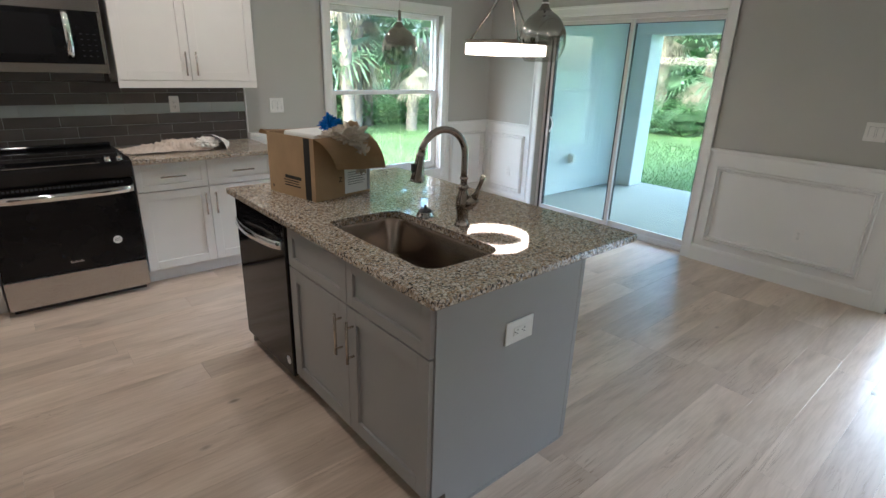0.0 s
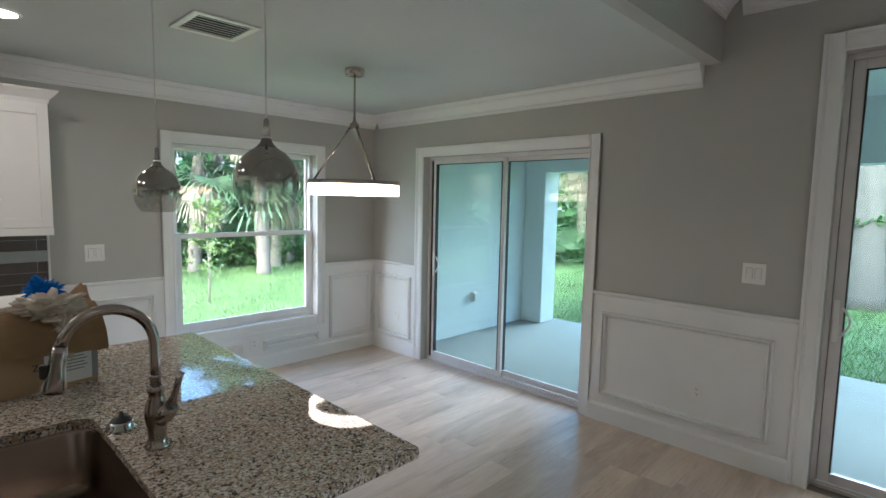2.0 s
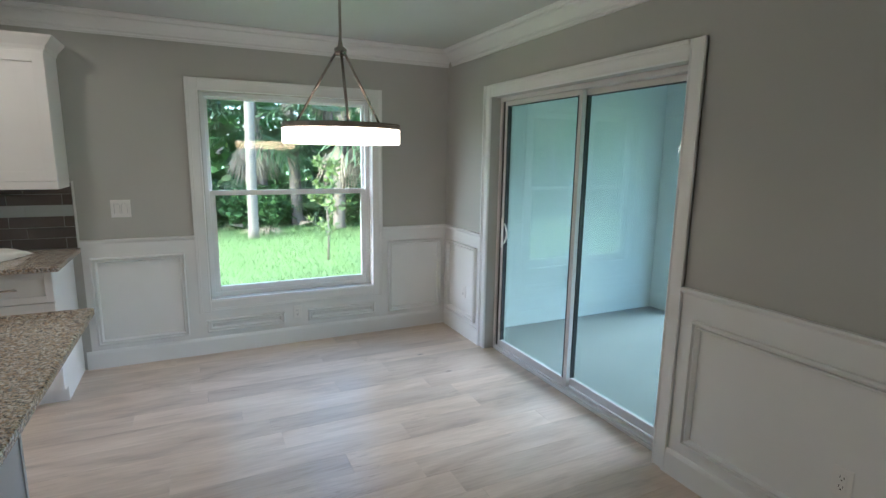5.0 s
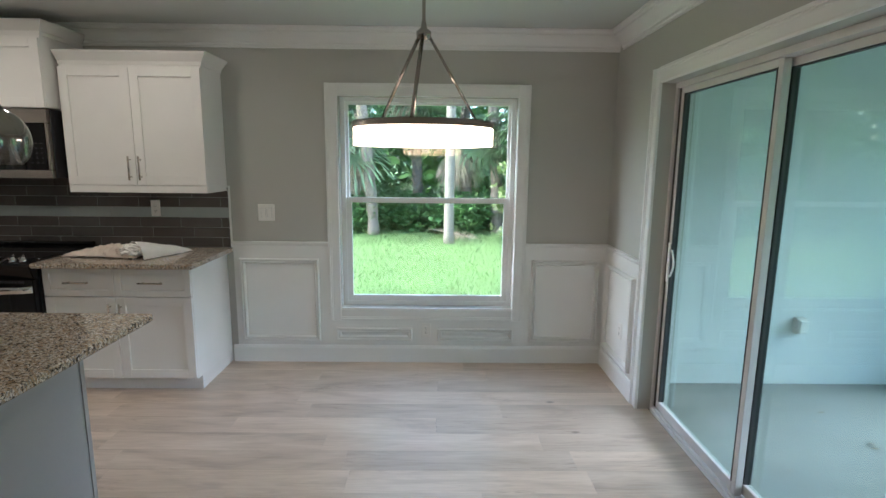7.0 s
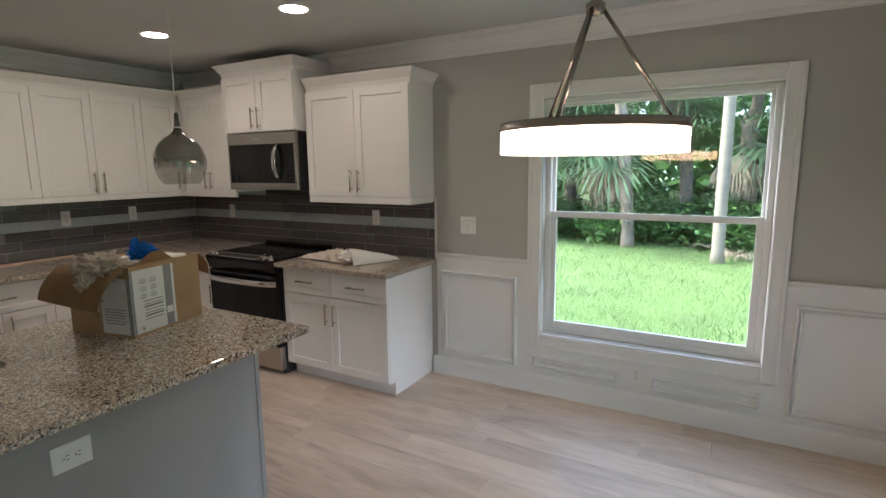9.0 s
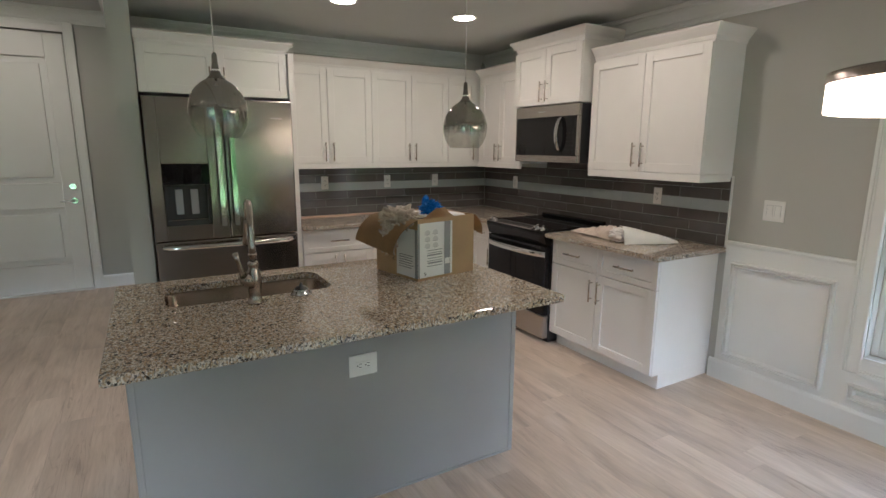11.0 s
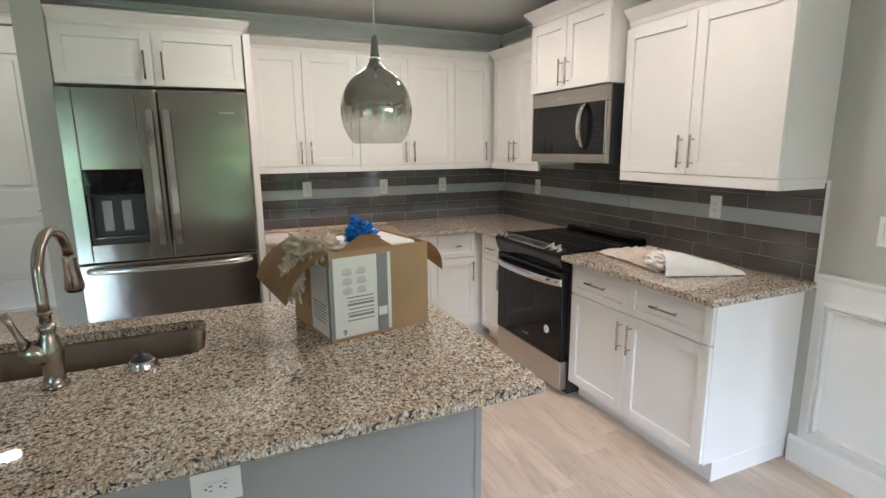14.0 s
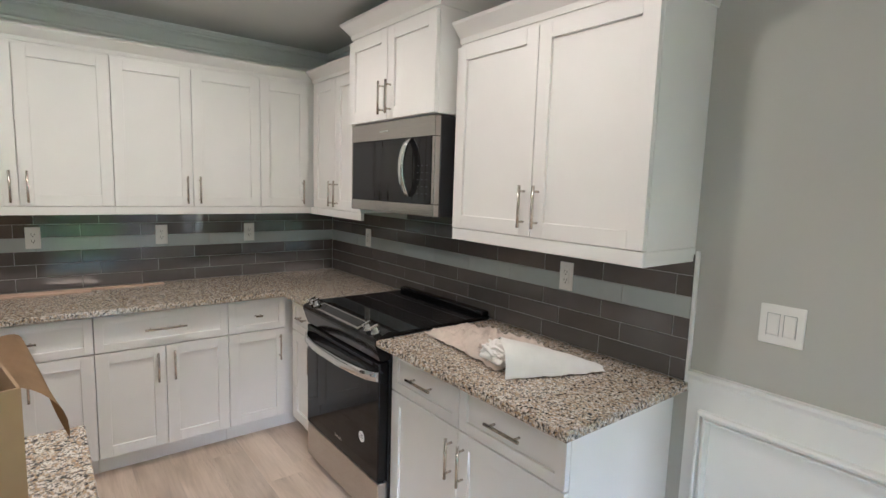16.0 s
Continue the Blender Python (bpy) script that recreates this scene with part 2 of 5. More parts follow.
PANE = glass_pane("window_glass", (0.90, 0.95, 0.93), 1.3, (1.0, 0.80, 0.62))
PANE_TEAL = glass_pane("door_glass", (0.75, 0.83, 0.79))
RING_GLOW = emitter("acrylic_glow", (1.0, 0.72, 0.48), RING)
LED = emitter("led_lens", (1.0, 0.80, 0.58), DOWN)


# ---------------------------------------------------------------- mesh helpers
def add_box(bm, x0, x1, y0, y1, z0, z1):
    vs = [bm.verts.new(p) for p in ((x0, y0, z0), (x1, y0, z0), (x1, y1, z0), (x0, y1, z0), (x0, y0, z1), (x1, y0, z1), (x1, y1, z1), (x0, y1, z1))]
    for f in ((0, 3, 2, 1), (4, 5, 6, 7), (0, 1, 5, 4), (1, 2, 6, 5), (2, 3, 7, 6), (3, 0, 4, 7)):
        bm.faces.new([vs[i] for i in f])


def finish(name, bm, mat, parent=None, smooth=False):
    me = bpy.data.meshes.new(name)
    bmesh.ops.recalc_face_normals(bm, faces=bm.faces)
    bm.to_mesh(me)
    bm.free()
    for m in (mat if isinstance(mat, (list, tuple)) else [mat]):
        me.materials.append(m)
    if smooth:
        for p in me.polygons:
            p.use_smooth = True
    ob = new(name, me)
    if parent:
        ob.parent = parent
    return ob


def boxes(name, sizes, mat, parent=None, bevel=0.0, segments=1):
    bm = bmesh.new()
    for s in sizes:
        add_box(bm, *s)
    if bevel:
        bmesh.ops.bevel(bm, geom=list(bm.edges), offset=bevel, segments=segments, affect="EDGES", profile=0.5)
    return finish(name, bm, mat, parent)


def empty(name, m, label, category, group="", kind=""):
    ob = new(name)
    ob.empty_display_size = 0.1
    ob.matrix_basis = m
    return tagged(ob, label, category, group, kind)


def prism(name, profile, a, b, inward, mat, parent=None):
    """A moulding: profile of (out, up) pairs swept from a to b; inward is the direction of 'out'."""
    bm = bmesh.new()
    a, b, inward = Vector(a), Vector(b), Vector(inward)
    rings = [[bm.verts.new(p + inward * o + Vector((0, 0, u))) for o, u in profile] for p in (a, b)]
    k = len(profile)
    for i in range(k):
        bm.faces.new((rings[0][i], rings[0][(i + 1) % k], rings[1][(i + 1) % k], rings[1][i]))
    bm.faces.new(rings[0])
    bm.faces.new(rings[1][::-1])
    return finish(name, bm, mat, parent)


def tube(bm, points, radii, sides=12, cap=True):
    """A round tube along points."""
    pts = [Vector(p) for p in points]
    if not isinstance(radii, (list, tuple)):
        radii = [radii] * len(pts)
    rings = []
    up = Vector((0.137, 0.271, 0.953))
    for i, p in enumerate(pts):
        d = (pts[min(i + 1, len(pts) - 1)] - pts[max(i - 1, 0)]).normalized()
        u = d.cross(up)
        if u.length < 0.05:
            u = d.cross(Vector((1, 0, 0)))
        u.normalize()
        v = d.cross(u)
        rings.append([bm.verts.new(p + (u * math.cos(2 * math.pi * j / sides) + v * math.sin(2 * math.pi * j / sides)) * radii[i]) for j in range(sides)])
    for r, s in zip(rings, rings[1:]):
        for j in range(sides):
            f = bm.faces.new((r[j], r[(j + 1) % sides], s[(j + 1) % sides], s[j]))
            f.smooth = True
    if cap:
        bm.faces.new(rings[0][::-1])
        bm.faces.new(rings[-1])


def lathe(bm, profile, centre=(0, 0, 0), sides=28):
    """Turns (radius, z) pairs about the upright through centre."""
    cx, cy, cz = centre
    rings = [[bm.verts.new((cx + r * math.cos(2 * math.pi * j / sides), cy + r * math.sin(2 * math.pi * j / sides), cz + z)) for j in range(sides)] for r, z in profile]
    for r, s in zip(rings, rings[1:]):
        for j in range(sides):
            f = bm.faces.new((r[j], r[(j + 1) % sides], s[(j + 1) % sides], s[j]))
            f.smooth = True
    return rings


def lettering(name, body, size, m, mat, parent=None):
    cu = bpy.data.curves.new(name, "FONT")
    cu.body, cu.size, cu.extrude, cu.align_x, cu.align_y = body, size, 0.0003, "CENTER", "CENTER"
    ob = new(name, cu)
    cu.materials.append(mat)
    ob.parent = parent
    ob.matrix_basis = m
    return ob


# ---------------------------------------------------------------- the room's shell
NORTH, EAST, WEST = 4.98, 5.72, 0.03
LOW, HIGH = 2.49, 2.88
SOFFIT = 1.65
FOYER = -1.85


def structure(ob, label, category="wall"):
    return tagged(ob, label, category, kind="structure")


structure(boxes("wall_north", [(-0.17, 3.68, NORTH, 5.18, 0, 2.6), (5.00, 5.92, NORTH, 5.18, 0, 2.6), (3.68, 5.00, NORTH, 5.18, 0, 0.44), (3.68, 5.00, NORTH, 5.18, 2.03, 2.6)], WALL), "painted wall in soft greenish grey with a window opening")
structure(boxes("wall_east", [(EAST, 5.92, 4.20, NORTH, 0, 2.6), (EAST, 5.92, 2.42, 4.20, 2.03, 2.6), (EAST, 5.92, 0.95, 2.42, 0, 3.0), (EAST, 5.92, -1.5, 0.95, 2.45, 3.0), (EAST, 5.92, -4.2, -1.5, 0, 3.0)], WALL), "painted grey wall with two sliding door openings")
structure(boxes("wall_west", [(-0.17, WEST, 1.70, NORTH, 0, 2.6)], WALL), "grey wall behind the kitchen cabinets")
structure(boxes("wall_fridge_side", [(-2.05, 0.65, 1.56, 1.70, 0, HIGH)], WALL), "grey painted partition beside the refrigerator")
structure(boxes("wall_foyer", [(-2.05, FOYER, -0.2, 0.10, 0, 3.0), (-2.05, FOYER, 1.10, 1.56, 0, 3.0), (-2.05, FOYER, 0.10, 1.10, 2.66, 3.0), (-2.3, -2.05, -0.2, 1.56, 0, 3.0)], WALL), "grey wall around the entry door")
structure(boxes("wall_southwest", [(-2.05, -0.90, -4.2, -0.2, 0, 3.0)], WALL), "plain grey painted wall with an outer corner")
structure(boxes("wall_south", [(-0.9, EAST, -4.2, -4.0, 0, 3.0)], WALL), "plain grey painted wall closing the great room")
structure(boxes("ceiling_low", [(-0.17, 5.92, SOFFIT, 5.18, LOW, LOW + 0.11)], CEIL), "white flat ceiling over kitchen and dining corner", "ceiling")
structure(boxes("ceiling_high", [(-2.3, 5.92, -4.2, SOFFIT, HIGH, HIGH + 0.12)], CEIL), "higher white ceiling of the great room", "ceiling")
structure(boxes("soffit", [(-2.05, EAST, SOFFIT - 0.09, SOFFIT - 0.003, LOW - 0.003, HIGH)], WALL), "grey soffit face where the ceiling steps up", "soffit")

CROWN = [(0, -0.135), (0.010, -0.135), (0.010, -0.122), (0.017, -0.116), (0.017, -0.104), (0.026, -0.098), (0.036, -0.078), (0.054, -0.052), (0.072, -0.038), (0.072, -0.030), (0.084, -0.026), (0.090, -0.014), (0.098, -0.012), (0.098, 0), (0, 0)]
for nm, a, b, d in (("crown_north", (WEST, NORTH, LOW), (EAST, NORTH, LOW), (0, -1, 0)), ("crown_east", (EAST, NORTH - 0.09, LOW), (EAST, SOFFIT + 0.01, LOW), (-1, 0, 0)),
                    ("crown_west", (WEST, 1.70, LOW), (WEST, NORTH - 0.09, LOW), (1, 0, 0)),
                    ("crown_soffit", (FOYER, SOFFIT - 0.09, HIGH), (EAST, SOFFIT - 0.09, HIGH), (0, -1, 0)), ("crown_east_high", (EAST, SOFFIT - 0.19, HIGH), (EAST, -4.0, HIGH), (-1, 0, 0)),
                    ("crown_foyer", (FOYER, -0.2, HIGH), (FOYER, 1.56, HIGH), (1, 0, 0)), ("crown_foyer_side", (FOYER, -0.2, HIGH), (-0.81, -0.2, HIGH), (0, 1, 0)),
                    ("crown_southwest", (-0.9, -0.11, HIGH), (-0.9, -4.0, HIGH), (1, 0, 0))):
    structure(prism(nm, CROWN, a, b, d, TRIM), "white painted crown moulding under the ceiling", "moulding")

BASE = [(0, 0), (0.016, 0), (0.016, 0.115), (0.011, 0.128), (0.006, 0.135), (0, 0.135)]
WAIN = 0.008
for nm, a, b, d in (("baseboard_north", (2.83, NORTH - WAIN, 0), (EAST - WAIN, NORTH - WAIN, 0), (0, -1, 0)), ("baseboard_east_corner", (EAST - WAIN, NORTH - 0.03, 0), (EAST - WAIN, 4.29, 0), (-1, 0, 0)),
                    ("baseboard_east", (EAST - WAIN, 2.33, 0), (EAST - WAIN, 1.05, 0), (-1, 0, 0)), ("baseboard_foyer", (FOYER, 1.19, 0), (FOYER, 1.56, 0), (1, 0, 0)), ("baseboard_foyer_left", (FOYER, -0.184, 0), (FOYER, 0.01, 0), (1, 0, 0)),
                    ("baseboard_foyer_side", (FOYER, -0.2, 0), (-0.884, -0.2, 0), (0, 1, 0)), ("baseboard_southwest", (-0.9, -0.2, 0), (-0.9, -4.0, 0), (1, 0, 0))):
    structure(prism(nm, BASE, a, b, d, TRIM), "white painted baseboard along the wall", "baseboard")

# wainscot: white lower wall, chair rail, picture-frame mouldings
RAILTOP = 0.955
structure(boxes("wainscot_north", [(2.862, 3.586, NORTH - WAIN, NORTH, 0, 0.90), (5.09, EAST, NORTH - WAIN, NORTH, 0, 0.90), (3.586, 5.09, NORTH - WAIN, NORTH, 0, 0.335)], TRIM), "white painted wainscot below the chair rail", "wainscot")
structure(boxes("wainscot_east", [(EAST - WAIN, EAST, 4.29, NORTH - WAIN, 0, 0.90), (EAST - WAIN, EAST, 1.05, 2.33, 0, 0.90)], TRIM), "white painted wainscot below the chair rail", "wainscot")
RAIL = [(0, -0.075), (0.014, -0.075), (0.014, -0.03), (0.024, -0.018), (0.030, -0.012), (0.030, 0), (0, 0)]
for nm, a, b, d in (("chair_rail_north_left", (2.862, NORTH, RAILTOP), (3.586, NORTH, RAILTOP), (0, -1, 0)), ("chair_rail_north_right", (5.09, NORTH, RAILTOP), (EAST, NORTH, RAILTOP), (0, -1, 0)),
                    ("chair_rail_east_corner", (EAST, NORTH - 0.03, RAILTOP), (EAST, 4.29, RAILTOP), (-1, 0, 0)), ("chair_rail_east", (EAST, 2.33, RAILTOP + 0.02), (EAST, 1.05, RAILTOP + 0.02), (-1, 0, 0))):
    structure(prism(nm, RAIL, a, b, d, TRIM), "white painted chair rail moulding", "moulding")


MOULD = [(0, 0), (0, 0.022), (0.005, 0.030), (0.012, 0.030), (0.014, 0.014), (0.022, 0.012), (0.024, 0.026), (0.030, 0.025), (0.038, 0.008), (0.038, 0)]


def panel_mould(name, a0, a1, z0, z1, plane, axis):
    """Mitred picture-frame moulding on a wall plane facing south (axis y) or west (axis x)."""
    bm = bmesh.new()
    rings = []
    for inset, out in MOULD:
        ring = []
        for u, z in ((a0 + inset, z0 + inset), (a1 - inset, z0 + inset), (a1 - inset, z1 - inset), (a0 + inset, z1 - inset)):
            ring.append(bm.verts.new((u, plane - out, z) if axis == "y" else (plane - out, u, z)))
        rings.append(ring)
    for p, q in zip(rings, rings[1:]):
        for i in range(4):
            bm.faces.new((p[i], p[(i + 1) % 4], q[(i + 1) % 4], q[i]))
    return structure(finish(name, bm, TRIM), "white picture-frame moulding on the wainscot", "moulding")


for i, (a0, a1, z0, z1) in enumerate(((2.91, 3.51, 0.175, 0.825), (5.14, 5.665, 0.175, 0.825), (3.635, 4.225, 0.18, 0.278), (4.42, 5.01, 0.18, 0.278))):
    panel_mould("panel_mould_north_%d" % (i + 1), a0, a1, z0, z1, NORTH - WAIN, "y")
for i, (a0, a1, z0, z1) in enumerate(((4.35, 4.90, 0.175, 0.825), (1.16, 2.25, 0.20, 0.83))):
    panel_mould("panel_mould_east_%d" % (i + 1), a0, a1, z0, z1, EAST - WAIN, "x")


def casing(name, a0, a1, z0, z1, plane, axis, sign, w=0.09, bottom=False):
    """Casing round an opening a0..a1, z0..z1."""
    out = []
    lo = z0 - w if bottom else z0
    runs = [(a0 - w, a0, lo, z1 + w, "v"), (a1, a1 + w, lo, z1 + w, "v"), (a0, a1, z1, z1 + w, "h")]
    if bottom:
        runs.append((a0, a1, z0 - w, z0, "b"))
    for p, q, r, s, k in runs:
        for th, f0, f1 in ((0.014, 0.0, 1.0), (0.026, 0.0, 0.20), (0.020, 0.20, 0.32), (0.018, 0.84, 0.96)):
            pp, qq, rr, ss = p, q, r, s
            if k == "v" and p < a0:
                pp, qq = p + w * f0, p + w * f1
            elif k == "v":
                pp, qq = q - w * f1, q - w * f0
            elif k == "h":
                rr, ss = s - w * f1, s - w * f0
            else:
                rr, ss = r + w * f0, r + w * f1
            l, h = sorted((plane, plane + sign * th))
            out.append((pp, qq, l, h, rr, ss) if axis == "y" else (l, h, pp, qq, rr, ss))
    return structure(boxes(name, out, TRIM, bevel=0.002), "white painted casing around the opening", "casing")


casing("casing_window", 3.676, 5.00, 0.43, 2.03, NORTH, "y", -1, 0.09, True)
casing("casing_slider", 2.42, 4.20, 0, 2.03, EAST, "x", -1, 0.09)
casing("casing_slider_tall", -1.5, 0.95, 0, 2.45, EAST, "x", -1, 0.10)
casing("casing_entry", 0.10, 1.10, 0, 2.66, FOYER, "x", 1, 0.09)

# window_1: single-hung vinyl window
win = empty("window_1", pose(0, 0, 0), "white vinyl single-hung window looking onto a lawn", "window", kind="structure")
boxes("frame", [(3.68, 3.715, 5.05, 5.13, 0.44, 2.03), (4.965, 5.00, 5.05, 5.13, 0.44, 2.03), (3.715, 4.965, 5.05, 5.13, 2.0, 2.03), (3.715, 4.965, 5.05, 5.13, 0.44, 0.475)], VINYL, win, 0.003)
boxes("upper_sash", [(3.715, 3.735, 5.09, 5.12, 1.25, 2.0), (4.945, 4.965, 5.09, 5.12, 1.25, 2.0), (3.735, 4.945, 5.09, 5.12, 1.982, 2.0), (3.735, 4.945, 5.09, 5.12, 1.25, 1.285)], VINYL, win, 0.002)
boxes("lower_sash", [(3.715, 3.755, 5.055, 5.085, 0.475, 1.29), (4.925, 4.965, 5.055, 5.085, 0.475, 1.29), (3.755, 4.925, 5.055, 5.085, 0.475, 0.52), (3.755, 4.925, 5.055, 5.085, 1.25, 1.29)], VINYL, win, 0.002)
for nm, b in (("upper_pane", (3.735, 4.945, 5.103, 5.107, 1.285, 1.982)), ("lower_pane", (3.755, 4.925, 5.068, 5.072, 0.52, 1.25))):
    g = boxes(nm, [b], PANE, win)
    g.visible_shadow = False
boxes("sill", [(3.68, 5.00, NORTH - 0.016, 5.05, 0.425, 0.4395)], TRIM, win, 0.002)


def slider(name, y0, y1, top, label, mid, stile=0.033, seal=0.011, lip=0.047):
    """Two-panel aluminium sliding door in the east wall, panels overlapping at mid."""
    d = empty(name, pose(0, 0, 0), label, "sliding door", kind="structure")
    boxes("frame", [(5.80, 5.90, y0, y0 + 0.025, 0, top), (5.80, 5.90, y1 - 0.025, y1, 0, top), (5.80, 5.90, y0 + 0.025, y1 - 0.025, top - 0.03, top), (5.79, 5.91, y0 + 0.025, y1 - 0.025, 0, 0.022), (5.803, 5.815, y0 + 0.025, y1 - 0.025, 0.022, 0.034), (5.852, 5.858, y0 + 0.025, y1 - 0.025, 0.022, 0.034)], ALU, d, 0.002)
    for nm, a, b, x in (("sliding_panel", mid - 0.025, y1 - lip, 5.815), ("fixed_panel", y0 + 0.027, mid + 0.025, 5.859)):
        s = stile
        z0, z1 = 0.035, top - 0.032
        p = boxes(nm, [(x, x + 0.034, a, a + s, z0, z1), (x, x + 0.034, b - s, b, z0, z1), (x, x + 0.034, a + s, b - s, z1 - s, z1), (x, x + 0.034, a + s, b - s, z0, z0 + 0.055)], ALU, d, 0.002)
        boxes("gasket", [(x + 0.001, x + 0.033, a + s, a + s + seal, z0 + 0.055, z1 - s), (x + 0.001, x + 0.033, b - s - seal, b - s, z0 + 0.055, z1 - s), (x - 0.001, x + 0.033, b + 0.0005, b + lip - 0.0265, z0, z1), (x + 0.008, x + 0.026, a + s + seal, b - s - seal, z1 - s - 0.006, z1 - s)], GASKET, p)
        g = boxes("pane", [(x + 0.015, x + 0.019, a + s, b - s, z0 + 0.055, z1 - s)], PANE_TEAL, p)
        g.visible_shadow = False
        if nm == "sliding_panel":
            boxes("lock_plate", [(x - 0.008, x - 0.0005, b - 0.036, b - 0.008, 0.86, 1.10)], PLATE, p, 0.003)
            bm = bmesh.new()
            tube(bm, [(x - 0.003, b - 0.05 - 0.03 * math.sin(k / 10 * math.pi) * 1.2, 0.90 + 0.16 * k / 10) for k in range(11)], 0.006, 8)
            finish("pull_handle", bm, PLATE, p)
    return d


slider("door_1", 2.42, 4.20, 2.03, "aluminium framed sliding glass door onto the covered patio, closed", 3.29)
slider("door_2", -1.5, 0.95, 2.45, "taller aluminium framed sliding glass door onto the patio, closed", -0.3, 0.055, 0.008, 0.028)

# door_3: two-panel entry door
ent = empty("door_3", pose(FOYER, 0.10, 0, 0, 0, 90), "white painted two-panel entry door, closed, with lever and deadbolt", "door", kind="structure")
W, T = 1.0, 2.66
slab = boxes("slab", [(0.01, 0.17, 0.02, 0.065, 0.01, T - 0.012), (W - 0.17, W - 0.01, 0.02, 0.065, 0.01, T - 0.012), (0.17, W - 0.17, 0.02, 0.065, 0.01, 0.30), (0.17, W - 0.17, 0.02, 0.065, 0.90, 1.16), (0.17, W - 0.17, 0.02, 0.065, T - 0.25, T - 0.012), (0.17, W - 0.17, 0.046, 0.06, 0.30, 0.90), (0.17, W - 0.17, 0.046, 0.06, 1.16, T - 0.25), (0.23, W - 0.23, 0.026, 0.058, 0.36, 0.84), (0.23, W - 0.23, 0.026, 0.058, 1.22, T - 0.31)], TRIM, ent, 0.004)
for z in (0.25, 1.35, 2.4):
    boxes("hinge", [(0.0, 0.012, 0.008, 0.0195, z, z + 0.10)], NICKEL, ent, 0.002)
bm = bmesh.new()
tube(bm, [(W - 0.08, 0.019, 0.97), (W - 0.08, 0.008, 0.97)], 0.032, 20)
tube(bm, [(W - 0.08, 0.010, 0.97), (W - 0.08, -0.035, 0.97)], 0.010, 10)
tube(bm, [(W - 0.075, -0.035, 0.97), (W - 0.14, -0.038, 0.972), (W - 0.20, -0.03, 0.965)], [0.010, 0.009, 0.007], 10)
finish("lever_handle", bm, CHROME, ent)
bm = bmesh.new()
tube(bm, [(W - 0.08, 0.019, 1.12), (W - 0.08, 0.004, 1.12)], 0.031, 20)
tube(bm, [(W - 0.08, 0.006, 1.12), (W - 0.08, -0.012, 1.12)], 0.012, 12)
finish("deadbolt", bm, CHROME, ent)
boxes("threshold", [(0, W, -0.05, 0.10, 0.0, 0.012)], ALU, ent, 0.003)

# ---------------------------------------------------------------- covered patio and ground
structure(boxes("patio_floor", [(5.92, 8.55, -3.2, 4.68, -0.20, -0.035)], CONCRETE, bevel=0.006), "smooth grey concrete patio slab", "patio")
structure(boxes("patio_wall_north", [(5.92, 8.45, 4.68, 4.88, -0.2, 2.7)], STUCCO), "pale stuccoed side wall of the patio", "wall")
structure(boxes("patio_column_north", [(8.12, 8.45, 4.36, 4.68, -0.035, 2.02)], STUCCO, bevel=0.008), "pale stuccoed patio corner column", "column")
structure(boxes("patio_column_middle", [(8.12, 8.45, 1.22, 1.60, -0.035, 2.02)], STUCCO, bevel=0.008), "pale stuccoed patio column", "column")
structure(boxes("patio_column_south", [(8.12, 8.45, -3.2, -2.85, -0.035, 2.02)], STUCCO, bevel=0.008), "pale stuccoed patio column", "column")
structure(boxes("patio_beam", [(8.12, 8.45, -3.2, 4.68, 2.02, 2.6)], STUCCO), "pale stuccoed beam over the patio opening", "beam")
structure(boxes("patio_ceiling", [(5.92, 8.9, -3.2, 4.88, 2.6, 2.75)], STUCCO), "white ceiling of the covered patio", "ceiling")
structure(boxes("patio_wall_south", [(5.92, 8.12, -3.4, -3.2, -0.2, 2.7)], STUCCO), "pale stuccoed end wall of the patio", "wall")
wo = empty("weatherproof_outlet", pose(7.05, 4.68, 0.42), "grey weatherproof outlet box on the stucco wall", "outlet")
boxes("box", [(-0.04, 0.04, -0.05, 0, -0.06, 0.06)], ALU, wo, 0.006)
boxes("cover", [(-0.036, 0.030, -0.075, -0.05, -0.05, 0.05)], PLATE, wo, 0.008)

# ---------------------------------------------------------------- kitchen cabinets
def bar_handle(parent, x, z, length, upright=True):
    """Bar pull on the front plane y = 0 of its door."""
    bm = bmesh.new()
    h = length / 2
    a, b = ((x, -0.03, z - h), (x, -0.03, z + h)) if upright else ((x - h, -0.03, z), (x + h, -0.03, z))
    tube(bm, [a, b], 0.006, 10)
    for s in (-0.72, 0.72):
        q = (x, 0, z + s * h) if upright else (x + s * h, 0, z)
        tube(bm, [(q[0], 0.0, q[2]), (q[0], -0.03, q[2])], 0.0045, 8)
    return finish("handle", bm, NICKEL, parent)


def shaker(name, parent, x0, x1, z0, z1, mat, rail=0.06, thick=0.02):
    """Shaker door or drawer front, its face at y = 0, its back at y = thick."""
    g = 0.002
    x0, x1, z0, z1 = x0 + g, x1 - g, z0 + g, z1 - g
    bm = bmesh.new()
    for s in ((x0, x0 + rail, 0, thick, z0, z1), (x1 - rail, x1, 0, thick, z0, z1), (x0 + rail, x1 - rail, 0, thick, z0, z0 + rail), (x0 + rail, x1 - rail, 0, thick, z1 - rail, z1)):
        add_box(bm, *s)
    bmesh.ops.bevel(bm, geom=list(bm.edges), offset=0.0012, segments=1, affect="EDGES")
    add_box(bm, x0 + rail, x1 - rail, 0.012, thick - 0.002, z0 + rail, z1 - rail)
    return finish(name, bm, mat, parent)


CAB_CROWN = [(0, 0), (0.006, 0), (0.010, 0.02), (0.032, 0.042), (0.052, 0.062), (0.056, 0.072), (0, 0.072)]


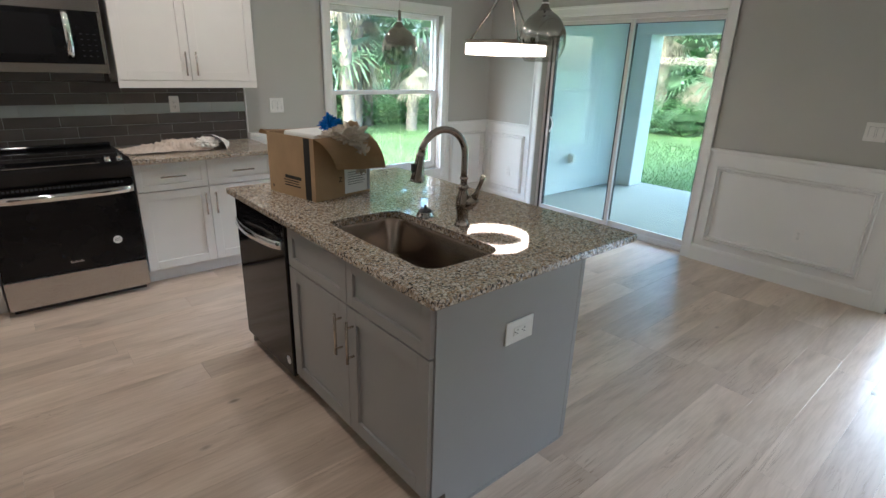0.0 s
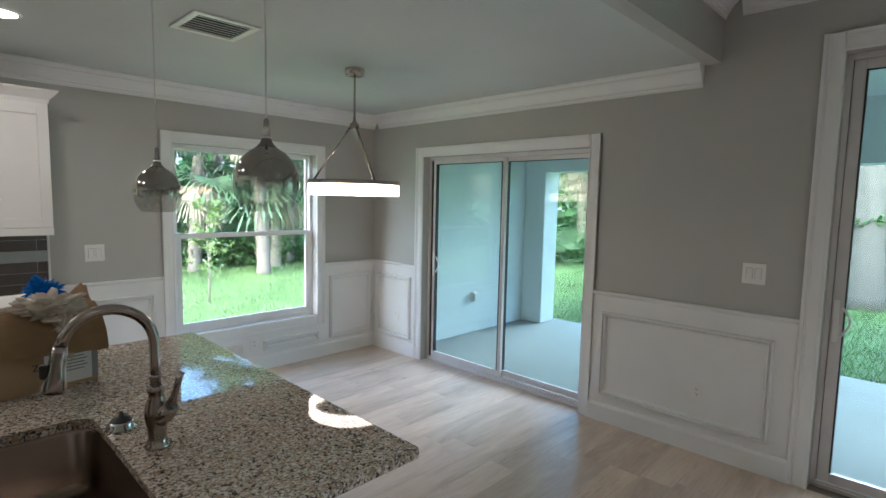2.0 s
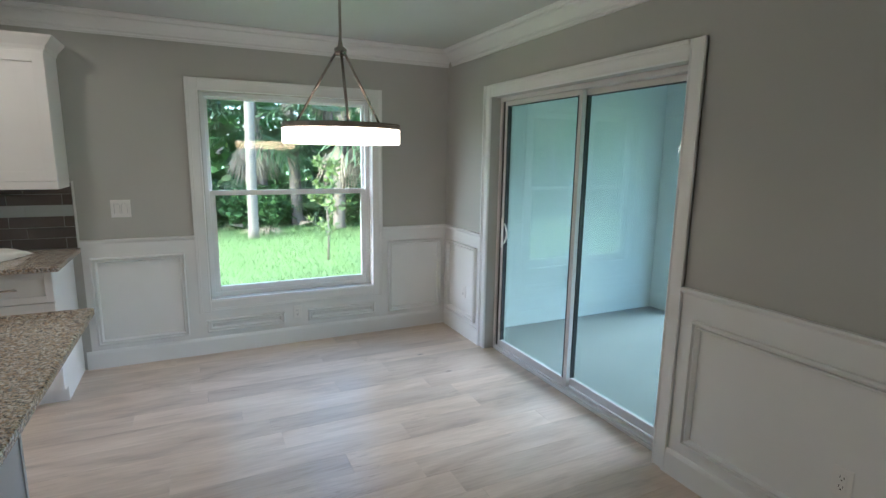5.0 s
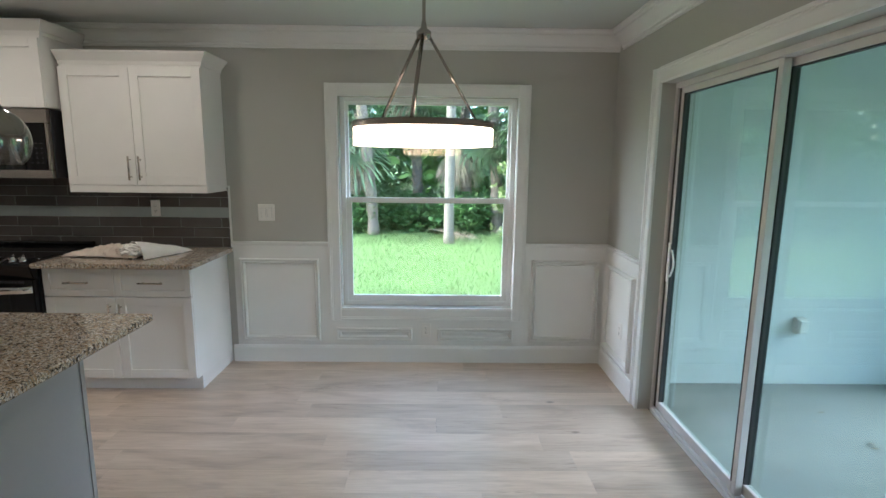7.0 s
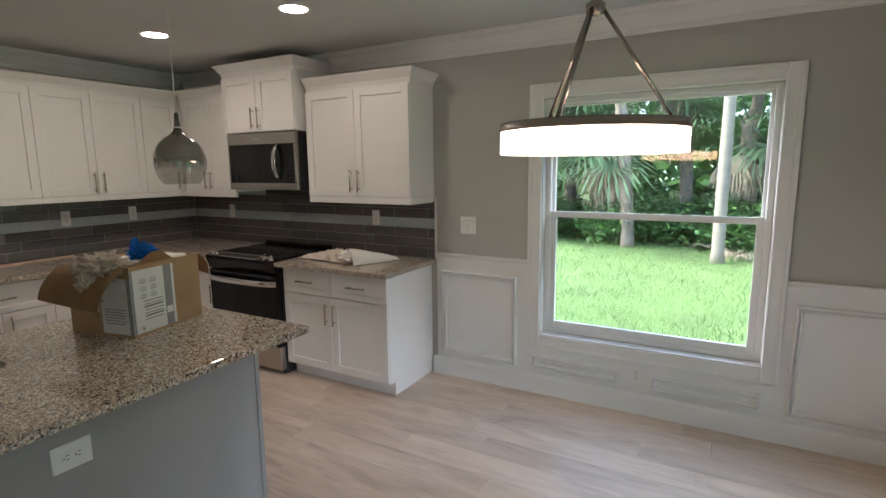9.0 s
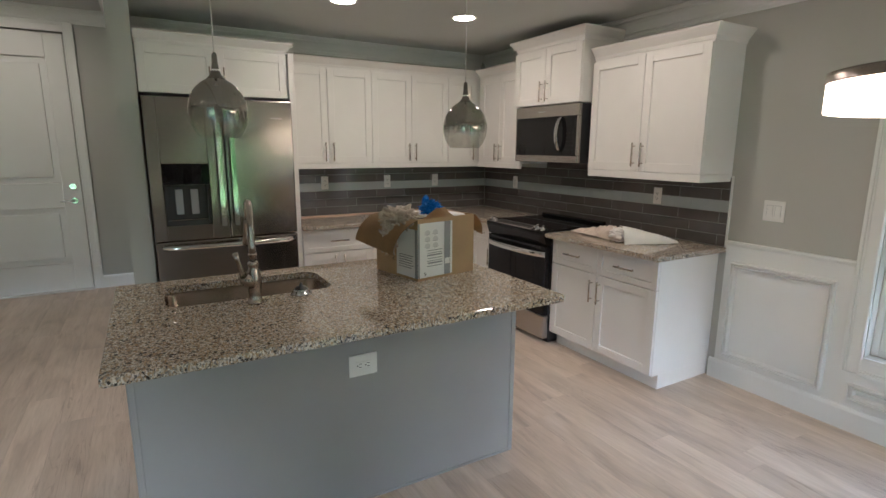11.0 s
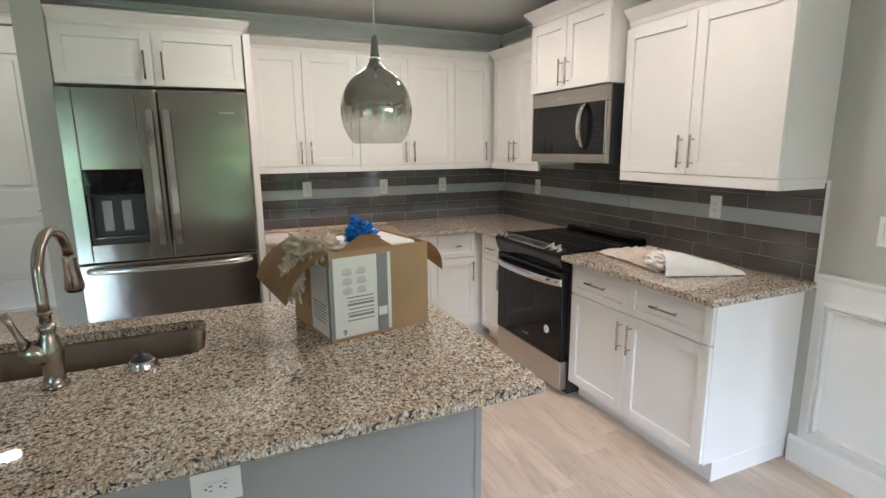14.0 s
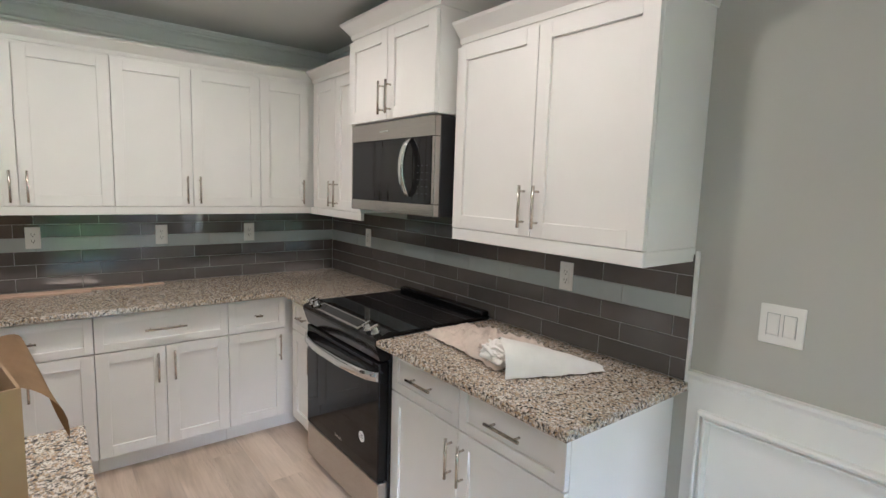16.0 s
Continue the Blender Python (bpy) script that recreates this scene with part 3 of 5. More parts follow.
def cabinet(name, m, width, depth, z0, z1, fronts, label, mat=CABINET, toe=0.0, rail=0.0, group="kitchen cabinets", crown=False, ends=(False, False), hlen=0.16, crown_h=1.0):
    """Cabinet box whose door faces lie at local y = 0 and whose back is at y = depth. fronts: (kind, x0, x1, z0, z1, handle x or None)."""
    c = empty(name, m, label, "cabinet", group)
    body = [(0.001, width - 0.001, 0.021, depth, z0 + toe, z1)]
    if toe:
        body.append((0.001, width - 0.001, 0.085, depth, 0.0, toe))
    boxes("body", body, mat, c, 0.001)
    if rail:
        rb = [(0, width, 0.003, 0.022, z0 - rail, z0 - 0.0005)]
        if ends[1]:
            rb.append((width - 0.02, width, 0.022, depth, z0 - rail, z0 - 0.0005))
        if ends[0]:
            rb.append((0, 0.02, 0.022, depth, z0 - rail, z0 - 0.0005))
        boxes("light_rail", rb, mat, c, 0.002)
    if crown:
        prof = [(o, u * crown_h) for o, u in CAB_CROWN]
        top = prof[-1][1]
        bm = bmesh.new()
        path = []
        if ends[0]:
            path.append((0, depth, -1, 0))
        path.append((0, 0.021, -1 if ends[0] else 0, -1))
        path.append((width, 0.021, 1 if ends[1] else 0, -1))
        if ends[1]:
            path.append((width, depth, 1, 0))
        rings = [[bm.verts.new((x + dx * o, y + dy * o, z1 + u)) for o, u in prof] for x, y, dx, dy in path]
        for r, s in zip(rings, rings[1:]):
            for i in range(len(prof) - 1):
                bm.faces.new((r[i], r[i + 1], s[i + 1], s[i]))
        add_box(bm, 0.002, width - 0.002, 0.022, depth, z1, z1 + top - 0.004)
        bm.faces.new(rings[0])
        bm.faces.new(rings[-1][::-1])
        finish("crown", bm, mat, c)
    for kind, x0, x1, a, b, hx in fronts:
        f = shaker("door" if kind == "door" else "drawer", c, x0, x1, a, b, mat, 0.058 if kind == "door" else 0.040)
        if hx is not None:
            if kind == "door":
                bar_handle(f, hx[0], hx[1], hlen)
            else:
                bar_handle(f, (x0 + x1) / 2, (a + b) / 2, hx, False)
    return c


WX, NY = 0.34, 4.645
up_h = 1.50
# west wall uppers: local x runs along +y
for y0, y1, ym in ((2.765, 3.52, 3.113), (3.52, 4.32, 3.92)):
    w = y1 - y0
    cabinet("wall_cabinet", pose(WX, y0, 0, 0, 0, 90), w, WX - WEST, 1.40, 2.215, [("door", 0, ym - y0, 1.40, 2.20, (ym - y0 - 0.035, up_h)), ("door", ym - y0, w, 1.40, 2.20, (ym - y0 + 0.035, up_h))], "white shaker wall cabinet with two doors and bar pulls", rail=0.045, crown=True)
cabinet("wall_cabinet", pose(WX, 4.32, 0, 0, 0, 90), 0.658, WX - WEST, 1.40, 2.215, [("door", 0, 0.325, 1.40, 2.20, (0.28, up_h))], "white shaker corner wall cabinet with one door", rail=0.045, crown=True)
# north wall uppers
cabinet("wall_cabinet", pose(0.37, NY, 0), 0.70, NORTH - NY, 1.40, 2.215, [("door", 0.05, 0.37, 1.40, 2.20, (0.335, up_h)), ("door", 0.37, 0.70, 1.40, 2.20, (0.405, up_h))], "white shaker wall cabinet beside the microwave", rail=0.045, crown=True)
cabinet("wall_cabinet", pose(1.08, 4.56, 0), 0.785, NORTH - 4.56, 1.885, 2.335, [("door", 0, 0.39, 1.885, 2.32, (0.355, 1.99)), ("door", 0.39, 0.785, 1.885, 2.32, (0.425, 1.99))], "white shaker cabinet above the microwave, set forward and higher", crown=True, ends=(True, True), crown_h=1.2)
cabinet("wall_cabinet", pose(1.905, NY, 0), 0.935, NORTH - NY, 1.385, 2.175, [("door", 0, 0.465, 1.385, 2.16, (0.43, up_h)), ("door", 0.465, 0.935, 1.385, 2.16, (0.50, up_h))], "white shaker wall cabinet with two doors and an exposed end", rail=0.05, crown=True, ends=(False, True), crown_h=1.15)
# over the refrigerator
cabinet("wall_cabinet", pose(0.63, 1.705, 0, 0, 0, 90), 1.005, 0.60, 1.905, 2.235, [("door", 0, 0.50, 1.905, 2.225, (0.455, 2.02)), ("door", 0.50, 1.005, 1.905, 2.225, (0.55, 2.02))], "white shaker cabinet above the refrigerator", crown=True, ends=(False, True), crown_h=1.05)
tagged(boxes("end_panel", [(WEST, 0.66, 2.715, 2.757, 0, 2.234)], CABINET, bevel=0.001), "tall white panel beside the refrigerator", "panel")
# west base units
BX = 0.665
cabinet("base_cabinet", pose(BX, 2.762, 0, 0, 0, 90), 0.608, BX - WEST, 0, 0.872, [("drawer", 0, 0.608, 0.675, 0.865, 0.16), ("door", 0, 0.304, 0.11, 0.672, (0.265, 0.57)), ("door", 0.304, 0.608, 0.11, 0.672, (0.343, 0.57))], "white shaker base cabinet with drawer and two doors", toe=0.10)
cabinet("base_cabinet", pose(BX, 3.37, 0, 0, 0, 90), 0.645, BX - WEST, 0, 0.872, [("drawer", 0, 0.645, 0.675, 0.865, 0.20), ("door", 0, 0.32, 0.11, 0.672, (0.28, 0.56)), ("door", 0.32, 0.645, 0.11, 0.672, (0.36, 0.56))], "white shaker base cabinet with drawer and two doors", toe=0.10)
cabinet("base_cabinet", pose(BX, 4.015, 0, 0, 0, 90), 0.96, BX - WEST, 0, 0.872, [("drawer", 0, 0.34, 0.675, 0.865, 0.04), ("door", 0, 0.34, 0.11, 0.672, (0.30, 0.56))], "white shaker corner base cabinet", toe=0.10)
NBY = 4.375
cabinet("base_cabinet", pose(0.69, NBY, 0), 0.37, NORTH - NBY, 0, 0.872, [("drawer", 0.03, 0.37, 0.675, 0.865, 0.10), ("door", 0.03, 0.37, 0.11, 0.672, (0.33, 0.56))], "narrow white shaker base cabinet beside the range", toe=0.10)
cabinet("base_cabinet", pose(1.855, NBY, 0), 0.955, NORTH - NBY, 0, 0.872, [("drawer", 0, 0.46, 0.675, 0.865, 0.16), ("drawer", 0.46, 0.955, 0.675, 0.865, 0.16), ("door", 0, 0.46, 0.11, 0.672, (0.425, 0.55)), ("door", 0.46, 0.955, 0.11, 0.672, (0.495, 0.55))], "white shaker base cabinet with two drawers and an exposed end", toe=0.10)


def slab_top(name, outline, z0, z1, label, hole=None, parent=None):
    """A granite slab with eased edges; hole is an inner outline cut through it."""
    bm = bmesh.new()
    if hole is None:
        bot = [bm.verts.new((x, y, z0)) for x, y in outline]
        face = bm.faces.new(bot)
        ex = bmesh.ops.extrude_face_region(bm, geom=[face])
        bmesh.ops.translate(bm, verts=[g for g in ex["geom"] if isinstance(g, bmesh.types.BMVert)], vec=(0, 0, z1 - z0))
        bmesh.ops.recalc_face_normals(bm, faces=bm.faces)
        bmesh.ops.bevel(bm, geom=[e for e in bm.edges if abs(e.verts[0].co.z - e.verts[1].co.z) < 1e-5], offset=0.005, segments=2, affect="EDGES")
    else:
        # ring between two loops of equal length
        k = len(hole)
        e = 0.005
        def loop(pts, z):
            return [bm.verts.new((x, y, z)) for x, y in pts]
        cx, cy = sum(p[0] for p in hole) / k, sum(p[1] for p in hole) / k
        def inset(pts, d):
            return [(x - math.copysign(d, x - cx), y - math.copysign(d, y - cy)) for x, y in pts]
        loops = [loop(hole, z0), loop(hole, z1 - e), loop(inset(hole, -e), z1), loop(inset(outline, e), z1), loop(inset(outline, e * 0.3), z1 - e * 0.3), loop(outline, z1 - e), loop(outline, z0 + 0.004), loop(inset(outline, 0.004), z0)]
        loops.append(loops[0])
        for a, b in zip(loops, loops[1:]):
            for i in range(k):
                bm.faces.new((a[i], a[(i + 1) % k], b[(i + 1) % k], b[i]))
    ob = finish(name, bm, GRANITE, parent)
    return tagged(ob, label, "countertop") if label else ob


slab_top("countertop", [(WEST, 2.762), (0.705, 2.762), (0.705, 4.325), (1.062, 4.325), (1.062, NORTH), (WEST, NORTH)], 0.873, 0.905, "speckled cream and black granite countertop in an L shape")
slab_top("countertop", [(1.845, 4.30), (2.862, 4.30), (2.862, NORTH), (1.845, NORTH)], 0.873, 0.905, "speckled cream and black granite countertop")

# ---------------------------------------------------------------- island
isl = empty("kitchen_island", pose(0, 0, 0), "grey painted island with granite top and shaker doors", "kitchen island")
IX0, IX1, IY0, IY1 = 2.11, 2.885, 1.58, 3.215
boxes("body", [(IX0 + 0.60, IX1, IY0, IY1, 0.0, 0.872), (IX0 + 0.021, IX0 + 0.60, IY0, IY0 + 0.02, 0.10, 0.872), (IX0 + 0.085, IX0 + 0.60, IY0, 2.59, 0.0, 0.10), (IX0 + 0.021, IX0 + 0.60, 2.575, 2.592, 0.10, 0.872), (IX0 + 0.021, IX0 + 0.60, IY1 - 0.018, IY1, 0.0, 0.872), (IX0 + 0.021, IX0 + 0.04, IY0 + 0.02, 2.575, 0.10, 0.66), (IX0 + 0.021, IX0 + 0.04, IY0 + 0.02, 2.575, 0.66, 0.872)], ISLAND, isl, 0.001)
boxes("corner_trim", [(IX1 - 0.018, IX1 + 0.006, IY0 - 0.006, IY0 + 0.0, 0.0, 0.872), (IX1 + 0.0005, IX1 + 0.006, IY0 + 0.0, IY0 + 0.018, 0.0, 0.872), (IX1 + 0.0005, IX1 + 0.006, IY1 - 0.018, IY1 + 0.006, 0.0, 0.872), (IX1 + 0.0005, IX1 + 0.006, IY0 + 0.018, IY1 - 0.018, 0.0, 0.012), (IX0 + 0.60, IX1 - 0.018, IY0 - 0.009, IY0 - 0.005, 0.0, 0.012), (IX0 + 0.09, IX0 + 0.60, IY0 - 0.009, IY0 - 0.005, 0.0, 0.012)], ISLAND, isl, 0.001)
bm = bmesh.new()
outline = [(IX0 + 0.021, 0.10), (IX0 + 0.085, 0.10), (IX0 + 0.085, 0.0), (IX1 - 0.018, 0.0), (IX1 - 0.018, 0.872), (IX0 + 0.021, 0.872)]
fa_, fb_ = [bm.verts.new((x, IY0 - 0.0045, z)) for x, z in outline], [bm.verts.new((x, IY0 - 0.0005, z)) for x, z in outline]
bm.faces.new(fa_)
bm.faces.new(fb_[::-1])
for i in range(6):
    bm.faces.new((fa_[i], fa_[(i + 1) % 6], fb_[(i + 1) % 6], fb_[i]))
finish("end_panel", bm, ISLAND, isl)
IF = pose(IX0, 2.59, 0, 0, 0, -90)
for kind, x0, x1, a, b, h in (("drawer", 0, 0.505, 0.675, 0.862, None), ("drawer", 0.505, 1.01, 0.675, 0.862, None), ("door", 0, 0.505, 0.105, 0.672, 0.46), ("door", 0.505, 1.01, 0.105, 0.672, 0.55)):
    f = shaker(kind, isl, x0, x1, a, b, ISLAND, 0.06 if kind == "door" else 0.045)
    f.matrix_basis = IF
    if h:
        bar_handle(f, h, 0.535, 0.18)


def rounded(x0, x1, y0, y1, r, n=6):
    pts = []
    for cx, cy, a0 in ((x1 - r, y1 - r, 0), (x0 + r, y1 - r, 90), (x0 + r, y0 + r, 180), (x1 - r, y0 + r, 270)):
        for i in range(n + 1):
            a = radians(a0 + 90 * i / n)
            pts.append((cx + r * math.cos(a), cy + r * math.sin(a)))
    return pts


SX0, SX1, SY0, SY1 = 2.205, 2.575, 1.715, 2.415
slab_top("top", rounded(2.08, 3.19, 1.53, 3.26, 0.012), 0.873, 0.905, "", rounded(SX0, SX1, SY0, SY1, 0.07), isl)
# undermount sink
bm = bmesh.new()
prev = None
for inset, z, r in ((-0.006, 0.872, 0.07), (0.002, 0.86, 0.07), (0.006, 0.70, 0.065), (0.022, 0.672, 0.06), (0.05, 0.665, 0.05), (0.14, 0.660, 0.03)):
    ring = [bm.verts.new((x, y, z)) for x, y in rounded(SX0 + inset, SX1 - inset, SY0 + inset, SY1 - inset, r)]
    if prev:
        for i in range(len(ring)):
            bm.faces.new((prev[i], prev[(i + 1) % len(ring)], ring[(i + 1) % len(ring)], ring[i])).smooth = True
    prev = ring
bm.faces.new(prev)
finish("sink_basin", bm, SINK, isl)
bm = bmesh.new()
lathe(bm, [(0.0001, 0.006), (0.03, 0.006), (0.043, 0.004), (0.052, 0.0)], (2.40, 2.06, 0.662), 20)
finish("drain", bm, CHROME, isl)

# dishwasher
dw = empty("dishwasher", pose(IX0, 3.195, 0, 0, 0, -90), "black glossy dishwasher with curved steel handle built into the island", "dishwasher")
boxes("body", [(0.004, 0.598, 0.045, 0.58, 0.08, 0.87)], DARK, dw, 0.002)
boxes("door", [(0.004, 0.598, -0.012, 0.044, 0.085, 0.866)], BLACK, dw, 0.006, 2)
boxes("toe_kick", [(0.004, 0.598, 0.06, 0.10, 0.0, 0.0795)], DARK, dw, 0.002)
bm = bmesh.new()
prev = None
for k in range(15):
    u = k / 14
    x, y = 0.03 + 0.545 * u, -0.016 - 0.045 * math.sin(math.pi * u) ** 0.6
    ring = [bm.verts.new((x, y + dy, 0.76 + dz)) for dy, dz in ((0.006, -0.02), (-0.006, -0.018), (-0.006, 0.018), (0.006, 0.02))]
    if prev:
        for i in range(4):
            bm.faces.new((prev[i], prev[(i + 1) % 4], ring[(i + 1) % 4], ring[i])).smooth = True
    else:
        bm.faces.new(ring)
    prev = ring
bm.faces.new(prev[::-1])
finish("handle", bm, CHROME, dw)
bm = bmesh.new()
tube(bm, [(0.55, -0.0122, 0.16), (0.55, -0.0132, 0.16)], 0.022, 20)
finish("sticker", bm, PAPER, dw)

# faucet with pull-down spout
fa = empty("faucet", pose(2.655, 2.045, 0.905), "brushed bronze gooseneck pull-down kitchen faucet on the island", "faucet")
bm = bmesh.new()
lathe(bm, [(0.0, 0.0), (0.033, 0.0), (0.034, 0.006), (0.028, 0.012), (0.024, 0.03), (0.026, 0.06), (0.031, 0.09), (0.030, 0.115), (0.022, 0.14), (0.018, 0.155), (0.022, 0.162), (0.022, 0.17), (0.016, 0.178), (0.0, 0.178)], (0, 0, 0), 24)
finish("base", bm, BRONZE, fa)
bm = bmesh.new()
neck = [(0, 0, 0.17), (0, 0, 0.24), (0, 0, 0.29)] + [(-0.105 + 0.105 * math.cos(a), 0.012 * (1 - math.cos(a)), 0.30 + 0.105 * math.sin(a)) for a in [math.pi * k / 14 * 0.93 for k in range(15)]]
tube(bm, neck, 0.014, 14)
for q in (0.205,):
    lathe(bm, [(0.013, q - 0.006), (0.018, q - 0.004), (0.018, q + 0.004), (0.013, q + 0.006)])
finish("neck", bm, BRONZE, fa)
ex, ey, ez = neck[-1]
bm = bmesh.new()
tube(bm, [(ex, ey, ez), (ex - 0.003, ey, ez - 0.015), (ex - 0.006, ey, ez - 0.03), (ex - 0.012, ey, ez - 0.07), (ex - 0.018, ey, ez - 0.105), (ex - 0.02, ey, ez - 0.115)], [0.015, 0.019, 0.018, 0.022, 0.028, 0.024], 16)
finish("spray_head", bm, BRONZE, fa)
boxes("spray_button", [(ex - 0.045, ex - 0.028, ey - 0.008, ey + 0.008, ez - 0.075, ez - 0.04)], DARK, fa, 0.003)
bm = bmesh.new()
tube(bm, [(0.0, 0.0, 0.075), (0.0, 0.03, 0.10), (0.0, 0.052, 0.125)], [0.024, 0.026, 0.022], 14)
tube(bm, [(0, 0.045, 0.118), (0, 0.058, 0.15), (0, 0.072, 0.19), (0, 0.083, 0.222)], [0.018, 0.009, 0.008, 0.0115], 12)
ob = finish("lever", bm, BRONZE, fa)
ob.matrix_basis = pose(0, 0, 0, 0, 0, -150)
st = empty("sink_stopper", pose(2.615, 2.245, 0.905), "chrome sink strainer stopper lying on the granite", "stopper")
bm = bmesh.new()
lathe(bm, [(0.0, 0.0), (0.042, 0.0), (0.043, 0.006), (0.034, 0.012), (0.036, 0.018), (0.030, 0.024), (0.0, 0.025)])
finish("basket", bm, CHROME, st)
bm = bmesh.new()
lathe(bm, [(0.0301, 0.0245), (0.022, 0.034), (0.008, 0.036), (0.005, 0.052), (0.0, 0.053)])
finish("knob", bm, DARK, st)

# ---------------------------------------------------------------- range
rg = empty("range", pose(1.068, 4.345, 0), "slide-in electric range in black glass and stainless steel", "range")
RW = 0.774
boxes("body", [(0.004, RW - 0.004, 0.03, 0.62, 0.04, 0.90)], DARK, rg, 0.002)
boxes("cooktop", [(0.0, RW, 0.045, 0.62, 0.905, 0.922)], BLACK_GLASS, rg, 0.004)
boxes("rear_vent", [(0.01, RW - 0.01, 0.575, 0.622, 0.922, 0.948)], BLACK, rg, 0.008, 2)
bm = bmesh.new()
sec = [(0.045, 0.905), (0.045, 0.925), (0.02, 0.93), (-0.045, 0.905), (-0.05, 0.885), (-0.02, 0.80), (0.03, 0.80)]
ra = [bm.verts.new((0.0, y, z)) for y, z in sec]
rb = [bm.verts.new((RW, y, z)) for y, z in sec]
for i in range(len(sec)):
    bm.faces.new((ra[i], ra[(i + 1) % len(sec)], rb[(i + 1) % len(sec)], rb[i]))
bm.faces.new(ra)
bm.faces.new(rb[::-1])
bmesh.ops.recalc_face_normals(bm, faces=bm.faces)
bmesh.ops.bevel(bm, geom=list(bm.edges), offset=0.004, segments=2, affect="EDGES")
finish("control_panel", bm, BLACK, rg)
ob = boxes("control_strip", [(0.13, RW - 0.17, -0.032, 0.032, 0.0, 0.004)], STEEL, rg, 0.001)
ob.matrix_basis = pose(0, -0.012, 0.9195, 21, 0, 0)
ob = boxes("touch_display", [(0.15, RW - 0.19, -0.020, 0.022, 0.0, 0.0025)], BLACK_GLASS, rg)
ob.matrix_basis = pose(0, -0.012, 0.9225, 21, 0, 0)
for x in (0.055, 0.105, RW - 0.125, RW - 0.06):
    bm = bmesh.new()
    lathe(bm, [(0.022, 0), (0.023, 0.004), (0.017, 0.008), (0.015, 0.026), (0.0, 0.028)], (0, 0, 0), 18)
    add_box(bm, -0.005, 0.005, -0.02, 0.02, 0.02, 0.034)
    ob = finish("knob", bm, CHROME, rg)
    ob.matrix_basis = pose(x, -0.012, 0.9175, 21, 0, 0)
boxes("oven_door", [(0.004, RW - 0.004, -0.025, 0.029, 0.235, 0.795)], BLACK_GLASS, rg, 0.006, 2)
boxes("door_vent", [(0.06 + 0.022 * i, 0.075 + 0.022 * i, -0.028, -0.024, 0.772, 0.784) for i in range(30)], DARK, rg)
bm = bmesh.new()
prev = None
for k in range(17):
    u = k / 16
    x, y = 0.01 + (RW - 0.02) * u, -0.03 - 0.052 * min(1, math.sin(math.pi * u) ** 0.5 * 1.05)
    ring = [bm.verts.new((x, y + dy, 0.732 + dz)) for dy, dz in ((0.008, -0.024), (-0.006, -0.02), (-0.008, 0.018), (0.006, 0.024))]
    if prev:
        for i in range(4):
            bm.faces.new((prev[i], prev[(i + 1) % 4], ring[(i + 1) % 4], ring[i])).smooth = True
    else:
        bm.faces.new(ring)
    prev = ring
bm.faces.new(prev[::-1])
finish("handle", bm, CHROME, rg)
boxes("storage_drawer", [(0.004, RW - 0.004, -0.022, 0.029, 0.045, 0.228)], STEEL_H, rg, 0.004, 2)
boxes("foot_panel", [(0.02, RW - 0.02, 0.05, 0.60, 0.0, 0.0395)], DARK, rg)
bm = bmesh.new()
tube(bm, [(RW - 0.15, -0.0252, 0.40), (RW - 0.15, -0.0262, 0.40)], 0.026, 24)
finish("sticker", bm, PAPER, rg)
boxes("sticker_print", [(RW - 0.168, RW - 0.132, -0.0268, -0.0264, 0.392 + 0.008 * i, 0.395 + 0.008 * i) for i in range(3)], PRINT_GREY, rg)
boxes("badge", [(RW / 2 - 0.035 + 0.009 * i, RW / 2 - 0.029 + 0.009 * i, -0.0262, -0.0252, 0.292, 0.302 + 0.006 * (i % 3 == 0)) for i in range(8)], CHROME, rg)

# ---------------------------------------------------------------- microwave
mw = empty("microwave", pose(1.088, 4.575, 1.428), "over-the-range microwave in brushed steel and black glass", "microwave")
MW = 0.768
boxes("body", [(0.0, MW, 0.032, 0.40, 0.0, 0.452)], DARK, mw, 0.003)
boxes("front_frame", [(0.0, MW, 0.0, 0.031, 0.36, 0.452), (0.0, MW, 0.0, 0.031, 0.0, 0.056), (0.0, 0.018, 0.0, 0.031, 0.056, 0.36), (MW - 0.022, MW, 0.0, 0.031, 0.056, 0.36)], STEEL, mw, 0.002)
boxes("door_glass", [(0.018, 0.60, -0.003, 0.030, 0.056, 0.36)], BLACK_GLASS, mw, 0.002)
boxes("window_mesh", [(0.05, 0.50, -0.0040, -0.0032, 0.105, 0.33)], BLACK, mw)
boxes("control_panel", [(0.603, MW - 0.022, -0.003, 0.030, 0.056, 0.36)], BLACK_GLASS, mw, 0.002)
for i in range(3):
    for j in range(5):
        boxes("key", [(0.640 + 0.035 * i, 0.652 + 0.035 * i, -0.0040, -0.0032, 0.10 + 0.032 * j, 0.104 + 0.032 * j)], DARK, mw)
bm = bmesh.new()
prev = None
for k in range(15):
    u = k / 14
    z, y = 0.085 + 0.27 * u, -0.006 - 0.045 * math.sin(math.pi * u) ** 0.6
    ring = [bm.verts.new((0.575 + dx, y + dy, z)) for dx, dy in ((-0.018, 0.006), (-0.016, -0.006), (0.016, -0.006), (0.018, 0.006))]
    if prev:
        for i in range(4):
            bm.faces.new((prev[i], prev[(i + 1) % 4], ring[(i + 1) % 4], ring[i])).smooth = True
    else:
        bm.faces.new(ring)
    prev = ring
bm.faces.new(prev[::-1])
finish("handle", bm, CHROME, mw)
boxes("badge", [(0.30 + 0.012 * i, 0.308 + 0.012 * i, -0.0012, -0.0002, 0.40, 0.408) for i in range(7)], CHROME, mw)

